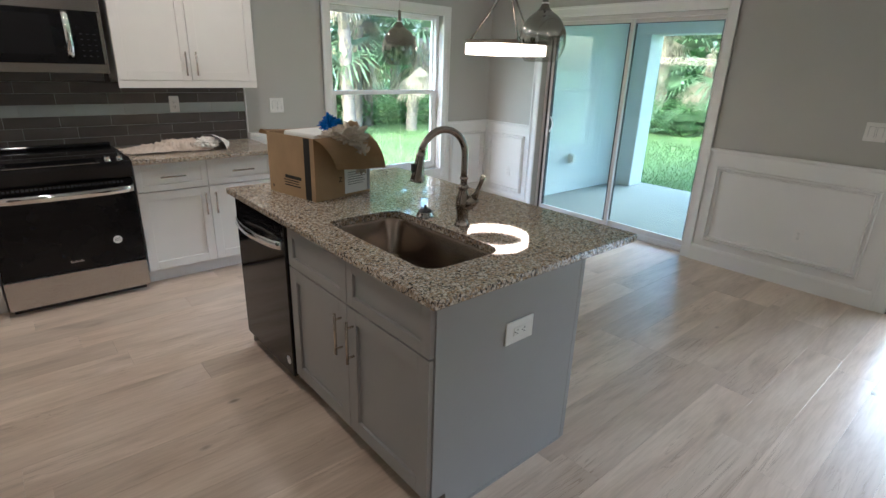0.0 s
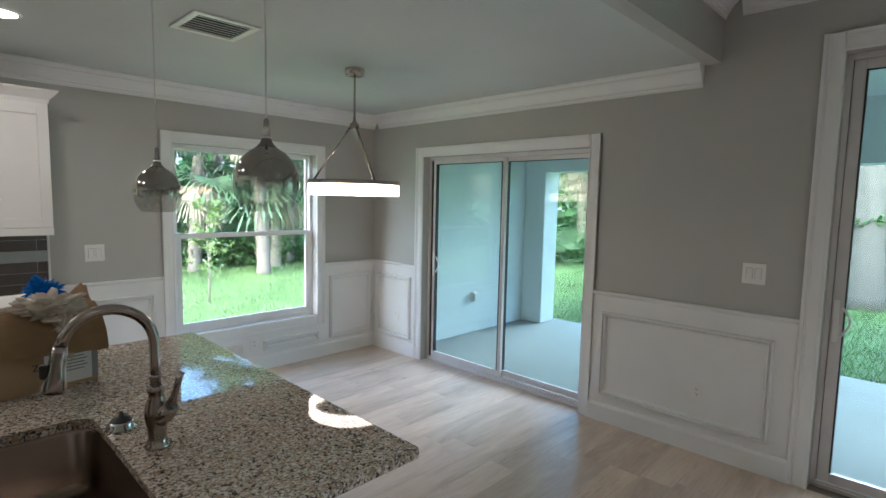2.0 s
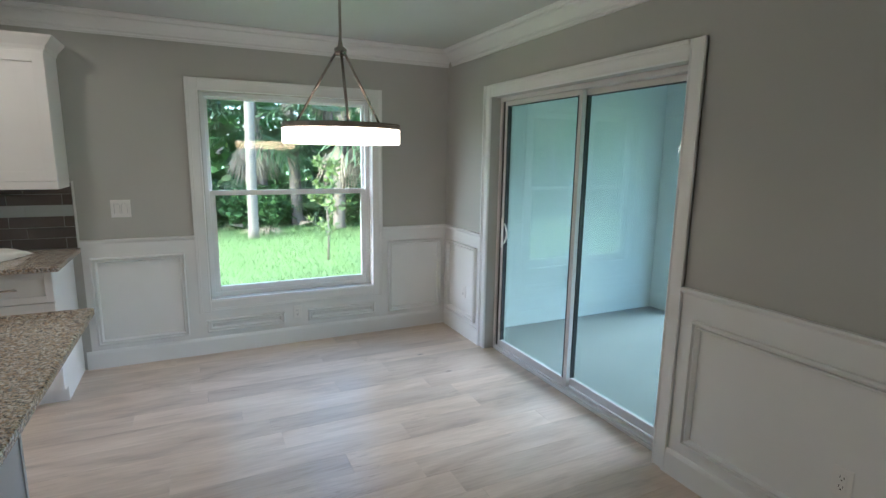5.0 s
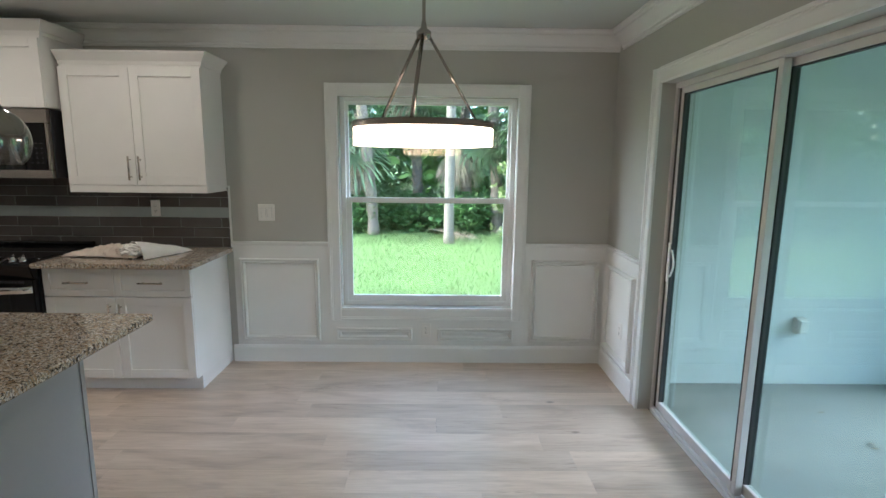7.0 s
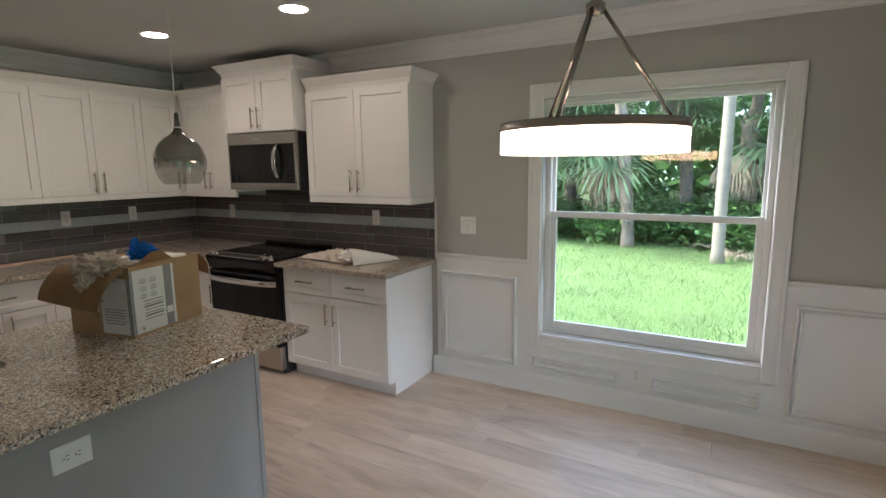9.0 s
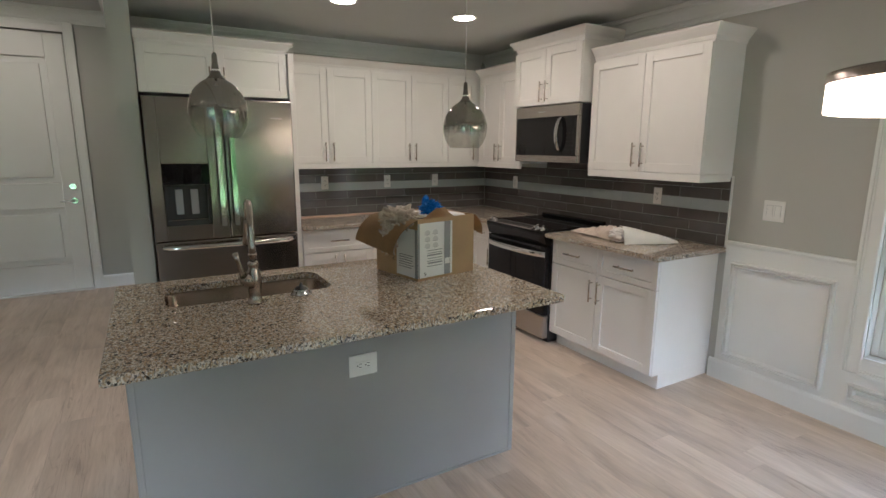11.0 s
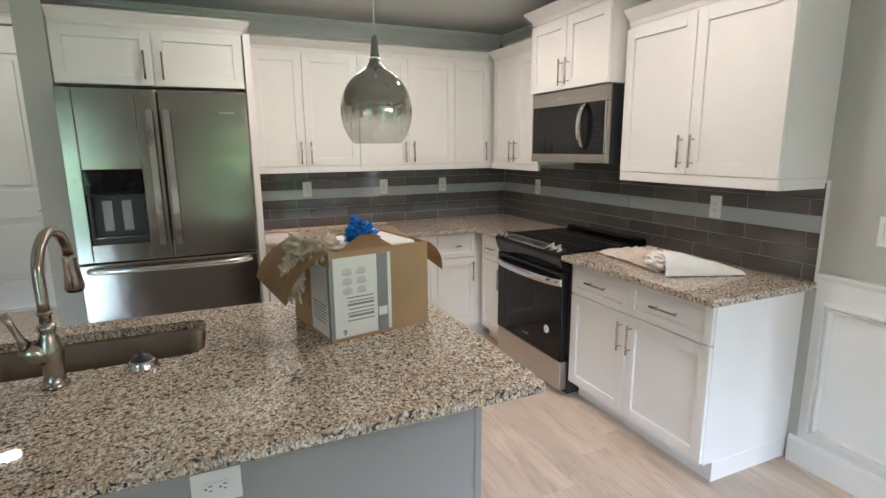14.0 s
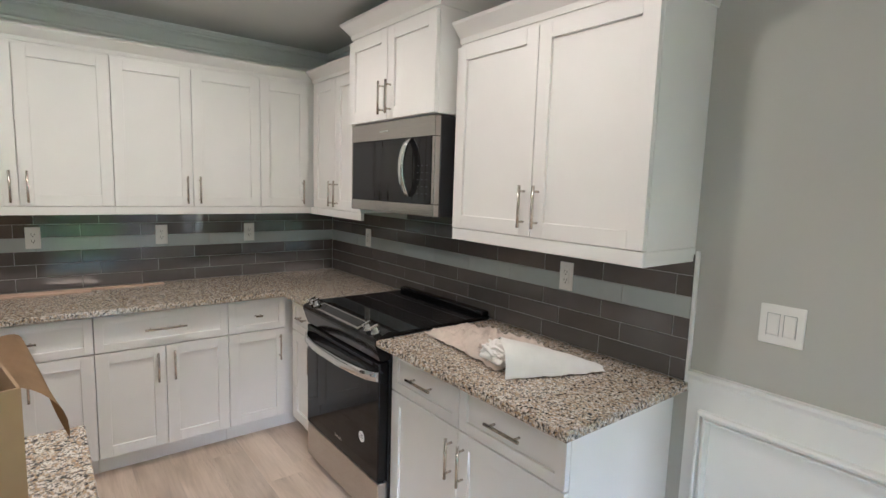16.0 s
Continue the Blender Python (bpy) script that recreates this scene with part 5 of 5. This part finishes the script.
for i, (x0, x1, y0, y1, nm) in enumerate(((0.10, 0.135, 2.86, 3.78, "wood_strip"), (0.155, 0.19, 2.80, 3.40, "wood_strip"))):
    ob = boxes(nm, [(x0, x1, y0, y1, 0.9055, 0.914)], material("raw_pine", (0.66, 0.47, 0.36), 0.6, vary=0.1, scale=3, stretch=(12, 1, 1)), bevel=0.001)
    tagged(ob, "thin pale raw wood trim strip lying on granite", "wood strip")

# ---------------------------------------------------------------- outdoors
LAWN = material("lawn_soil", (0.09, 0.15, 0.04), 0.95, vary=0.35, scale=1.3, bump=0.6, bump_scale=40)
BLADE = material("grass_blade", (0.11, 0.18, 0.055), 0.6, vary=0.35, scale=0.9)
FROND = material("palm_frond", (0.12, 0.185, 0.095), 0.45, vary=0.45, scale=1.6)
FROND_DEAD = material("dead_frond", (0.28, 0.23, 0.17), 0.8, vary=0.3, scale=3)
LEAF = material("shrub_leaf", (0.085, 0.18, 0.05), 0.5, vary=0.5, scale=1.1)
LEAF_Y = material("sapling_leaf", (0.12, 0.175, 0.045), 0.45, vary=0.4, scale=4)
BARK = material("palm_bark", (0.15, 0.125, 0.105), 0.9, vary=0.4, scale=9, bump=0.9, bump_scale=25, stretch=(1, 1, 2.5))
BARK_PALE = material("pale_palm_bark", (0.15, 0.135, 0.115), 0.85, vary=0.2, scale=5, bump=0.4, bump_scale=20, stretch=(1, 1, 5))
BARK_OAK = material("oak_bark", (0.085, 0.08, 0.074), 0.95, vary=0.3, scale=14, bump=1.0, bump_scale=30, stretch=(2.2, 2.2, 0.5))
GZ = -0.15
for m in (BLADE, FROND, LEAF, LEAF_Y):
    nd, lk = m.node_tree.nodes, m.node_tree.links
    b = nd["Principled BSDF"]
    tl, mx = nd.new("ShaderNodeBsdfTranslucent"), nd.new("ShaderNodeMixShader")
    src = b.inputs["Base Color"].links[0].from_socket
    lk.new(src, tl.inputs[0])
    mx.inputs[0].default_value = 0.35
    lk.new(b.outputs[0], mx.inputs[1])
    lk.new(tl.outputs[0], mx.inputs[2])
    lk.new(mx.outputs[0], nd["Material Output"].inputs[0])

bm = bmesh.new()
bmesh.ops.create_grid(bm, x_segments=2, y_segments=2, size=900)
for v in bm.verts:
    v.co.z = GZ
tagged(finish("ground", bm, LAWN), "green lawn around the house", "ground", kind="structure")


def card_cloud(name, blades, mat):
    """Joins many small quads: (base, tip, side) triples, pointed at the tip."""
    vs, fs = [], []
    for base, tip, side in blades:
        k = len(vs)
        mid = (base + tip) * 0.5
        vs += [base - side * 0.35, base + side * 0.35, mid + side, tip, mid - side]
        fs.append((k, k + 1, k + 2, k + 3, k + 4))
    me = bpy.data.meshes.new(name)
    me.from_pydata([tuple(v) for v in vs], [], fs)
    me.materials.append(mat)
    return me


rng = random.Random(11)
blades = []
for k in range(75000):
    if rng.random() < 0.68:
        y = 5.4 + 8.6 * rng.random() ** 1.2
        x = 4.3 + (rng.random() - 0.5) * (3 + (y - 4) * 1.9) + (y - 5) * 0.12
    else:
        x, y = 8.62 + 5.5 * rng.random() ** 1.4, -0.8 + 8.0 * rng.random()
    h = rng.uniform(0.03, 0.11)
    base = Vector((x, y, GZ))
    tip = base + Vector((rng.uniform(-0.07, 0.07), rng.uniform(-0.07, 0.07), h))
    a = rng.random() * math.pi
    blades.append((base, tip, Vector((math.cos(a), math.sin(a), 0)) * rng.uniform(0.003, 0.006)))
g = new("grass", card_cloud("grass", blades, BLADE))
tagged(g, "long bright green lawn grass", "grass", kind="stuff")


def fan(rng, origin, heading, pitch, stalk, spread, size, leaflets=20):
    """Leaflets of one fan frond; returns (base, tip, side) and stalk end."""
    out = []
    d = Vector((math.cos(heading) * math.cos(pitch), math.sin(heading) * math.cos(pitch), math.sin(pitch)))
    end = Vector(origin) + d * stalk - Vector((0, 0, 0.10 * stalk))
    right = d.cross(Vector((0, 0, 1)))
    if right.length < 0.1:
        right = Vector((1, 0, 0))
    right.normalize()
    up = right.cross(d)
    out.append((Vector(origin), end, right * 0.012))
    for i in range(leaflets):
        a = (i / (leaflets - 1) - 0.5) * spread
        ray = d * math.cos(a) + right * math.sin(a) + up * (0.18 * abs(math.sin(a)))
        ln = size * (0.72 + 0.28 * math.cos(a * 0.7)) * rng.uniform(0.85, 1.05)
        mid = end + ray * ln * 0.62
        tip = end + ray * ln - Vector((0, 0, ln * rng.uniform(0.12, 0.38)))
        side = (right * math.cos(a) - d * math.sin(a)) * size * 0.030
        out.append((end, mid + (mid - end) * 0.25, side))
        out.append((mid, tip, side * 0.75))
    return out


def palm_meshes(seed, fronds=26, dead=15):
    rng = random.Random(seed)
    live, gone = [], []
    for i in range(fronds):
        live += fan(rng, (0, 0, 0), rng.random() * 6.283, rng.uniform(-0.75, 1.2), rng.uniform(0.6, 1.15), 3.6, rng.uniform(0.8, 1.15))
    for i in range(dead):
        gone += fan(rng, (0, 0, -0.1), rng.random() * 6.283, rng.uniform(-1.45, -1.0), rng.uniform(0.5, 0.9), 1.5, rng.uniform(0.5, 0.8), 12)
    return card_cloud("crown", live, FROND), card_cloud("dead_fronds", gone, FROND_DEAD)


PALMS = [palm_meshes(s) for s in (1, 2, 3)]
rng = random.Random(23)


def palm(x, y, height, radius, bark, lean=0.0, label="sabal palm with fan fronds and shaggy trunk", crown=True):
    t = empty("palm_tree", pose(x, y, GZ), label, "palm tree", "palms at the wood's edge")
    bm = bmesh.new()
    n = 26
    a = rng.random() * 6.28
    pts = [(lean * math.cos(a) * (k / n) ** 1.5, lean * math.sin(a) * (k / n) ** 1.5, height * k / n - 0.05) for k in range(n + 1)]
    tube(bm, pts, [radius * (1.25 if k == 0 else 1 - 0.2 * k / n) * (1 + (0.10 if k % 2 else -0.04) * (bark is BARK)) for k in range(n + 1)], 12)
    finish("trunk", bm, bark, t)
    if bark is BARK:
        boots = []
        for k in range(150):
            z, h = rng.uniform(0.25, height), rng.random() * 6.283
            u = z / height
            c = Vector((lean * math.cos(a) * u ** 1.5, lean * math.sin(a) * u ** 1.5, z))
            o = Vector((math.cos(h), math.sin(h), 0))
            boots.append((c + o * radius * 0.8, c + o * (radius + 0.07) + Vector((0, 0, 0.16)), Vector((-o.y, o.x, 0)) * 0.030))
        ob = new("boots", card_cloud("boots", boots, FROND_DEAD))
        ob.parent = t
    if crown:
        cr, dd = PALMS[rng.randrange(3)]
        for nm, me in (("crown", cr), ("dead_fronds", dd)):
            ob = new(nm, me)
            ob.parent = t
            ob.matrix_basis = Matrix.Translation(pts[-1]) @ pose(0, 0, 0, 0, 0, rng.uniform(0, 360))
    return t


palm(4.65, 11.9, 7.0, 0.105, BARK_PALE, 0.1, "slender palm with smooth pale grey trunk")
for x, y, h, r, lean in ((2.9, 13.2, 4.6, 0.13, 0.7), (1.2, 14.6, 3.3, 0.15, 0.3), (3.9, 15.0, 3.4, 0.14, 0.6), (5.9, 13.9, 4.2, 0.14, 0.4), (7.0, 15.4, 3.6, 0.15, 0.5), (7.75, 11.6, 3.4, 0.15, 0.2), (9.4, 13.4, 3.0, 0.15, 0.4), (-0.8, 13.8, 3.4, 0.15, 0.5),
                      (-2.9, 15.0, 3.6, 0.15, 0.3), (-5.5, 14.0, 3.2, 0.15, 0.3), (11.2, 14.6, 3.5, 0.15, 0.3), (13.0, 12.6, 3.1, 0.15, 0.5), (15.2, 10.6, 3.6, 0.15, 0.4), (16.7, 8.5, 3.0, 0.16, 0.2), (18.2, 6.8, 3.3, 0.15, 0.4), (19.5, 10.0, 4.2, 0.15, 0.3), (19.6, 4.2, 3.6, 0.15, 0.3),
                      (6.7, 12.9, 2.7, 0.15, 0.2), (8.6, 12.7, 2.6, 0.15, 0.3), (9.9, 12.0, 2.4, 0.15, 0.2), (5.2, 14.6, 2.7, 0.15, 0.2), (2.1, 13.9, 2.6, 0.15, 0.2), (0.2, 13.2, 2.5, 0.15, 0.2), (17.4, 7.4, 2.3, 0.15, 0.2), (5.0, 17.0, 5.0, 0.15, 0.6), (1.8, 17.4, 4.8, 0.15, 0.6), (9.0, 17.5, 4.6, 0.15, 0.5), (-2.5, 18.0, 4.6, 0.15, 0.5), (14.0, 16.5, 4.8, 0.15, 0.5), (21.0, 7.0, 4.6, 0.15, 0.5)):
    palm(x, y, h * (1.22 if h > 2.9 else 1.0), r, BARK, lean)

# low palmetto clumps
rngp = random.Random(5)
PMETTO = []
for s in range(3):
    fr_ = []
    for i in range(13):
        fr_ += fan(rngp, (rngp.uniform(-0.2, 0.2), rngp.uniform(-0.2, 0.2), 0.0), rngp.random() * 6.283, rngp.uniform(0.35, 1.25), rngp.uniform(0.5, 1.0), 3.0, rngp.uniform(0.45, 0.7), 16)
    PMETTO.append(card_cloud("fronds", fr_, FROND))
for k in range(44):
    if k < 28:
        x, y = rngp.uniform(-6, 12), rngp.uniform(13.6, 16.5)
    else:
        x = rngp.uniform(13, 20)
        y = 23.5 - x + rngp.uniform(-1.5, 4)
    p = empty("palmetto", pose(x, y, GZ, 0, 0, rngp.uniform(0, 360)), "low green palmetto fans in the undergrowth", "palmetto", "palmetto undergrowth")
    ob = new("fronds", PMETTO[k % 3])
    ob.parent = p

# leafy shrubs at the wood's edge
def leaf_cloud(name, rng, count, box, size, mat, centre_pull=0.0):
    out = []
    for k in range(count):
        p = Vector((rng.uniform(-1, 1), rng.uniform(-1, 1), rng.random()))
        if centre_pull and (p.x * p.x + p.y * p.y + (2 * p.z - 1) ** 2) > 1 + 0.35 * noise.noise(p * 3):
            p *= 0.62
        base = Vector((p.x * box[0], p.y * box[1], p.z * box[2]))
        d = Vector((rng.uniform(-1, 1), rng.uniform(-1, 1), rng.uniform(-0.5, 0.8))).normalized()
        s = d.cross(Vector((rng.uniform(-1, 1), rng.uniform(-1, 1), rng.uniform(-1, 1)))).normalized()
        ln = size * rng.uniform(0.6, 1.3)
        out.append((base, base + d * ln, s * ln * 0.28))
    return card_cloud(name, out, mat)


rngs = random.Random(8)
SHRUB = [leaf_cloud("foliage", rngs, 1500, (0.9, 0.8, 1.3), 0.13, LEAF, 1.0) for s in range(3)]
for k in range(46):
    if k < 30:
        x, y = -7 + 0.66 * k + rngs.uniform(-0.4, 0.4), 13.6 + rngs.uniform(-0.3, 1.8)
    else:
        x = 12.0 + 0.55 * (k - 30)
        y = 24.5 - x + rngs.uniform(-0.4, 1.6)
    b = empty("shrub", pose(x, y, GZ, 0, 0, rngs.uniform(0, 360)), "dense green leafy shrub at the edge of the wood", "shrub", "shrubs at the wood's edge")
    ob = new("foliage", SHRUB[k % 3])
    ob.parent = b
    ob.scale = (1, 1, rngs.uniform(0.4, 0.85))
# far woods: a deep bank of leaves
rngw = random.Random(3)
far_leaves = []
for k in range(26000):
    if rngw.random() < 0.62:
        x, y = rngw.uniform(-12, 16), rngw.uniform(18.5, 23)
    else:
        u = rngw.random()
        x, y = 17 + 8 * u + rngw.uniform(0, 3), 18 - 20 * u + rngw.uniform(0, 4)
    z = GZ + 6.2 * rngw.random() ** 1.5
    d = Vector((rngw.uniform(-1, 1), rngw.uniform(-1, 1), rngw.uniform(-1, 0.4))).normalized()
    s = d.cross(Vector((rngw.uniform(-1, 1), rngw.uniform(-1, 1), rngw.uniform(-1, 1)))).normalized()
    ln = rngw.uniform(0.25, 0.6)
    base = Vector((x, y, z))
    far_leaves.append((base, base + d * ln, s * ln * 0.3))
tagged(new("far_woods", card_cloud("far_woods", far_leaves, LEAF)), "deep green woodland behind the palms", "woods", kind="stuff")

# sapling on the lawn
sp = empty("sapling", pose(5.55, 9.12, GZ), "young broad-leaved tree with yellow-green leaves on the lawn", "tree")
bm = bmesh.new()
tube(bm, [(0, 0, -0.03), (0.02, 0, 0.5), (-0.01, 0.02, 1.1), (0, 0, 1.75)], [0.022, 0.017, 0.012, 0.005], 8)
rngq = random.Random(6)
lv = []
for k in range(26):
    z = rngq.uniform(0.35, 1.6)
    a = rngq.random() * 6.283
    ln = 0.42 * (1.25 - z / 2.0) * rngq.uniform(0.6, 1.1)
    tip = Vector((math.cos(a) * ln, math.sin(a) * ln, z + ln * 0.7))
    tube(bm, [(0, 0, z), tuple(Vector((0, 0, z)).lerp(tip, 0.5) + Vector((0, 0, -0.02))), tuple(tip)], [0.007, 0.005, 0.003], 5)
    for j in range(13):
        base = Vector((0, 0, z)).lerp(tip, rngq.uniform(0.25, 1.0))
        d = Vector((rngq.uniform(-1, 1), rngq.uniform(-1, 1), rngq.uniform(-0.4, 1))).normalized()
        s = d.cross(Vector((rngq.uniform(-1, 1), rngq.uniform(-1, 1), 0.3))).normalized()
        lv.append((base, base + d * 0.10, s * 0.024))
finish("stem", bm, BARK, sp)
ob = new("leaves", card_cloud("leaves", lv, LEAF_Y))
ob.parent = sp

# old oak beyond the patio
ok = empty("oak_tree", pose(14.0, 1.45, GZ), "large oak with grey furrowed bark and ivy band", "tree")
bm = bmesh.new()
tube(bm, [(0, 0, -0.1), (0, 0, 0.25), (0.02, 0.0, 1.2), (0.03, 0.03, 2.6), (0.1, 0.1, 4.5), (0.3, 0.3, 6.5)], [0.46, 0.36, 0.31, 0.30, 0.27, 0.2], 20)
tube(bm, [(0.1, -0.30, -0.1), (0.1, -0.42, 0.5), (0.15, -0.62, 1.6), (0.3, -0.95, 3.2), (0.8, -1.8, 5.5)], [0.26, 0.2, 0.18, 0.17, 0.12], 16)
tube(bm, [(0.05, 0.05, 3.6), (0.4, 1.2, 4.8), (0.6, 2.6, 5.6)], [0.16, 0.12, 0.06], 10)
tube(bm, [(0.1, 0.1, 4.4), (-1.0, -0.3, 5.4), (-2.4, -0.5, 6.0)], [0.15, 0.1, 0.05], 10)
finish("trunk", bm, BARK_OAK, ok)
rngo = random.Random(12)
lv = []
# the last three clusters are added unseen canopy, blocking sun from the tall slider
for c, r in (((0.6, 2.6, 5.8), 1.5), ((-2.2, -0.5, 6.2), 1.5), ((0.8, -1.9, 6.0), 1.6), ((0.3, 0.3, 7.2), 1.9), ((-1, 1.4, 6.8), 1.4), ((0.5, -3.4, 5.9), 2.2), ((0.2, -4.6, 6.3), 2.0), ((0.4, -2.4, 5.0), 1.5)):
    for k in range(900 if r < 1.95 else 2200):
        d = Vector((rngo.gauss(0, 1), rngo.gauss(0, 1), rngo.gauss(0, 0.7))).normalized() * r * rngo.random() ** 0.5
        base = Vector(c) + d
        e = Vector((rngo.uniform(-1, 1), rngo.uniform(-1, 1), rngo.uniform(-1, 1))).normalized()
        s = e.cross(Vector((rngo.uniform(-1, 1), 1, rngo.uniform(-1, 1)))).normalized()
        lv.append((base, base + e * 0.16, s * 0.05))
ob = new("leaves", card_cloud("leaves", lv, LEAF))
ob.parent = ok
lv = []
for k in range(160):
    a = rngo.random() * 6.283
    z = 1.55 + 0.06 * math.sin(2 * a) + rngo.gauss(0, 0.05)
    base = Vector((0.02 + 0.32 * math.cos(a), 0.32 * math.sin(a), z))
    e = Vector((math.cos(a), math.sin(a), rngo.uniform(-0.8, 0.8))).normalized()
    lv.append((base, base + e * 0.10, Vector((-math.sin(a), math.cos(a), 0)) * 0.03))
ob = new("ivy", card_cloud("ivy", lv, LEAF))
ob.parent = ok
# dry leaves on the patio slab
rngl = random.Random(2)
lv = []
for k in range(26):
    base = Vector((rngl.uniform(6.1, 8.4), rngl.uniform(0, 4.3), -0.031))
    a = rngl.random() * 6.283
    lv.append((base, base + Vector((math.cos(a) * 0.05, math.sin(a) * 0.05, 0.012)), Vector((-math.sin(a), math.cos(a), 0.1)) * 0.011))
tagged(new("fallen_leaves", card_cloud("fallen_leaves", lv, FROND_DEAD)), "dry leaves scattered on the concrete patio", "leaves", kind="stuff")
# dead fronds on the lawn's edge
lv = []
for i in range(7):
    lv += fan(rngl, (4.9 + rngl.random() * 1.1, 12.9 + rngl.random() * 0.5, GZ + 0.05), rngl.random() * 6.28, 0.15, 0.4, 1.2, 0.6, 10)
tagged(new("fallen_fronds", card_cloud("fallen_fronds", lv, FROND_DEAD)), "heap of dry brown palm fronds on the grass", "fronds", kind="stuff")

# ---------------------------------------------------------------- floor planks and wall tiles
fl = structure(boxes("floor", [(-2.3, 5.92, -4.2, 5.18, -0.2, -0.006)], JOINT), "light greige wood-look vinyl plank floor", "floor")
PW, PL = 0.183, 1.22
plank_meshes = {}


def plank_piece(length, width):
    key = (round(length, 2), round(width, 3))
    if key not in plank_meshes:
        me = bpy.data.meshes.new("plank")
        hx, hy, c = length / 2 - 0.0004, width / 2 - 0.0004, 0.0003
        vs, top = [], 0.0
        for (a, b, z) in ((hx, hy, -0.006), (hx, hy, -c * 0.6), (hx - c, hy - c, top)):
            vs += [(-a, -b, z), (a, -b, z), (a, b, z), (-a, b, z)]
        fs = [(8, 9, 10, 11)]
        for k in (0, 4):
            fs += [(k + i, k + (i + 1) % 4, k + 4 + (i + 1) % 4, k + 4 + i) for i in range(4)]
        me.from_pydata(vs, [], fs)
        me.materials.append(PLANK)
        plank_meshes[key] = me
    return plank_meshes[key]


rng = random.Random(4)
y = NORTH - 0.002
row = 0
far = []
while y > -4.0:
    x = FOYER - rng.uniform(0, PL) if y < 1.6 else WEST - rng.uniform(0, PL)
    left = FOYER + 0.002 if y < 1.56 else WEST
    while x < EAST:
        a, b = max(x, left), min(x + PL, EAST - 0.001 if y - PW > 4.2 or y < 2.42 else 5.79)
        if b - a > 0.04:
            cx, cy = (a + b) / 2, y - PW / 2
            ob = None
            if y > -0.9:
                ob = new("plank", plank_piece(b - a, PW))
                ob.parent = fl
                ob.location = (cx, cy, 0)
            else:
                far.append((a, b, cy))
        x += PL
    y -= PW
    row += 1
bm = bmesh.new()
for a, b, cy in far:
    add_box(bm, a + 0.0006, b - 0.0006, cy - PW / 2 + 0.0006, cy + PW / 2 - 0.0006, -0.005, 0)
tagged(finish("plank_field", bm, PLANK, fl), kind="stuff")

# backsplash
TH, TL = 0.0755, 0.305
tile_meshes = {}


def tile_piece(w, h, mat):
    key = (round(w, 3), round(h, 3), mat.name)
    if key not in tile_meshes:
        bm = bmesh.new()
        add_box(bm, -w / 2 + 0.0014, w / 2 - 0.0014, -0.008, 0, -h / 2 + 0.0014, h / 2 - 0.0014)
        bmesh.ops.bevel(bm, geom=[e for e in bm.edges if all(v.co.y < -0.004 for v in e.verts)], offset=0.0012, segments=1, affect="EDGES")
        me = bpy.data.meshes.new("tile")
        bmesh.ops.recalc_face_normals(bm, faces=bm.faces)
        bm.to_mesh(me)
        bm.free()
        me.materials.append(mat)
        tile_meshes[key] = me
    return tile_meshes[key]


def tile_wall(parent, length, place, spans):
    for r in range(7):
        z = 0.907 + TH * (r + 0.5)
        mat = TILE_LIGHT if r == 3 else TILE
        x = -(r % 2) * TL / 2 - (0.06 if r % 2 else 0)
        while x < length:
            a, b = max(0, x), min(length, x + TL)
            lim = spans(r)
            a, b = max(a, lim[0]), min(b, lim[1])
            if b - a > 0.012:
                t = new("tile", tile_piece(b - a, TH, mat))
                t.parent = parent
                t.matrix_basis = place @ pose((a + b) / 2, 0, z)
            x += TL


sn = structure(boxes("backsplash_north", [(WEST + 0.009, 2.846, NORTH - 0.0088, NORTH, 0.906, 1.36)], GROUT), "grey subway tile backsplash with one pale stripe", "backsplash")
tile_wall(sn, 2.846 - WEST - 0.012, pose(WEST + 0.012, NORTH - 0.003, 0), lambda r: (0, 99) if r < 6 else (1.02, 1.87))
boxes("edge_strip", [(2.847, 2.860, NORTH - 0.013, NORTH, 0.906, 1.372)], TRIM, sn, 0.002)
sw = structure(boxes("backsplash_west", [(WEST, WEST + 0.0088, 2.76, NORTH, 0.906, 1.36)], GROUT), "grey subway tile backsplash with one pale stripe", "backsplash")
tile_wall(sw, NORTH - 0.012 - 2.76, pose(WEST + 0.003, 2.76, 0, 0, 0, 90), lambda r: (0, 99) if r < 6 else (9, 9))
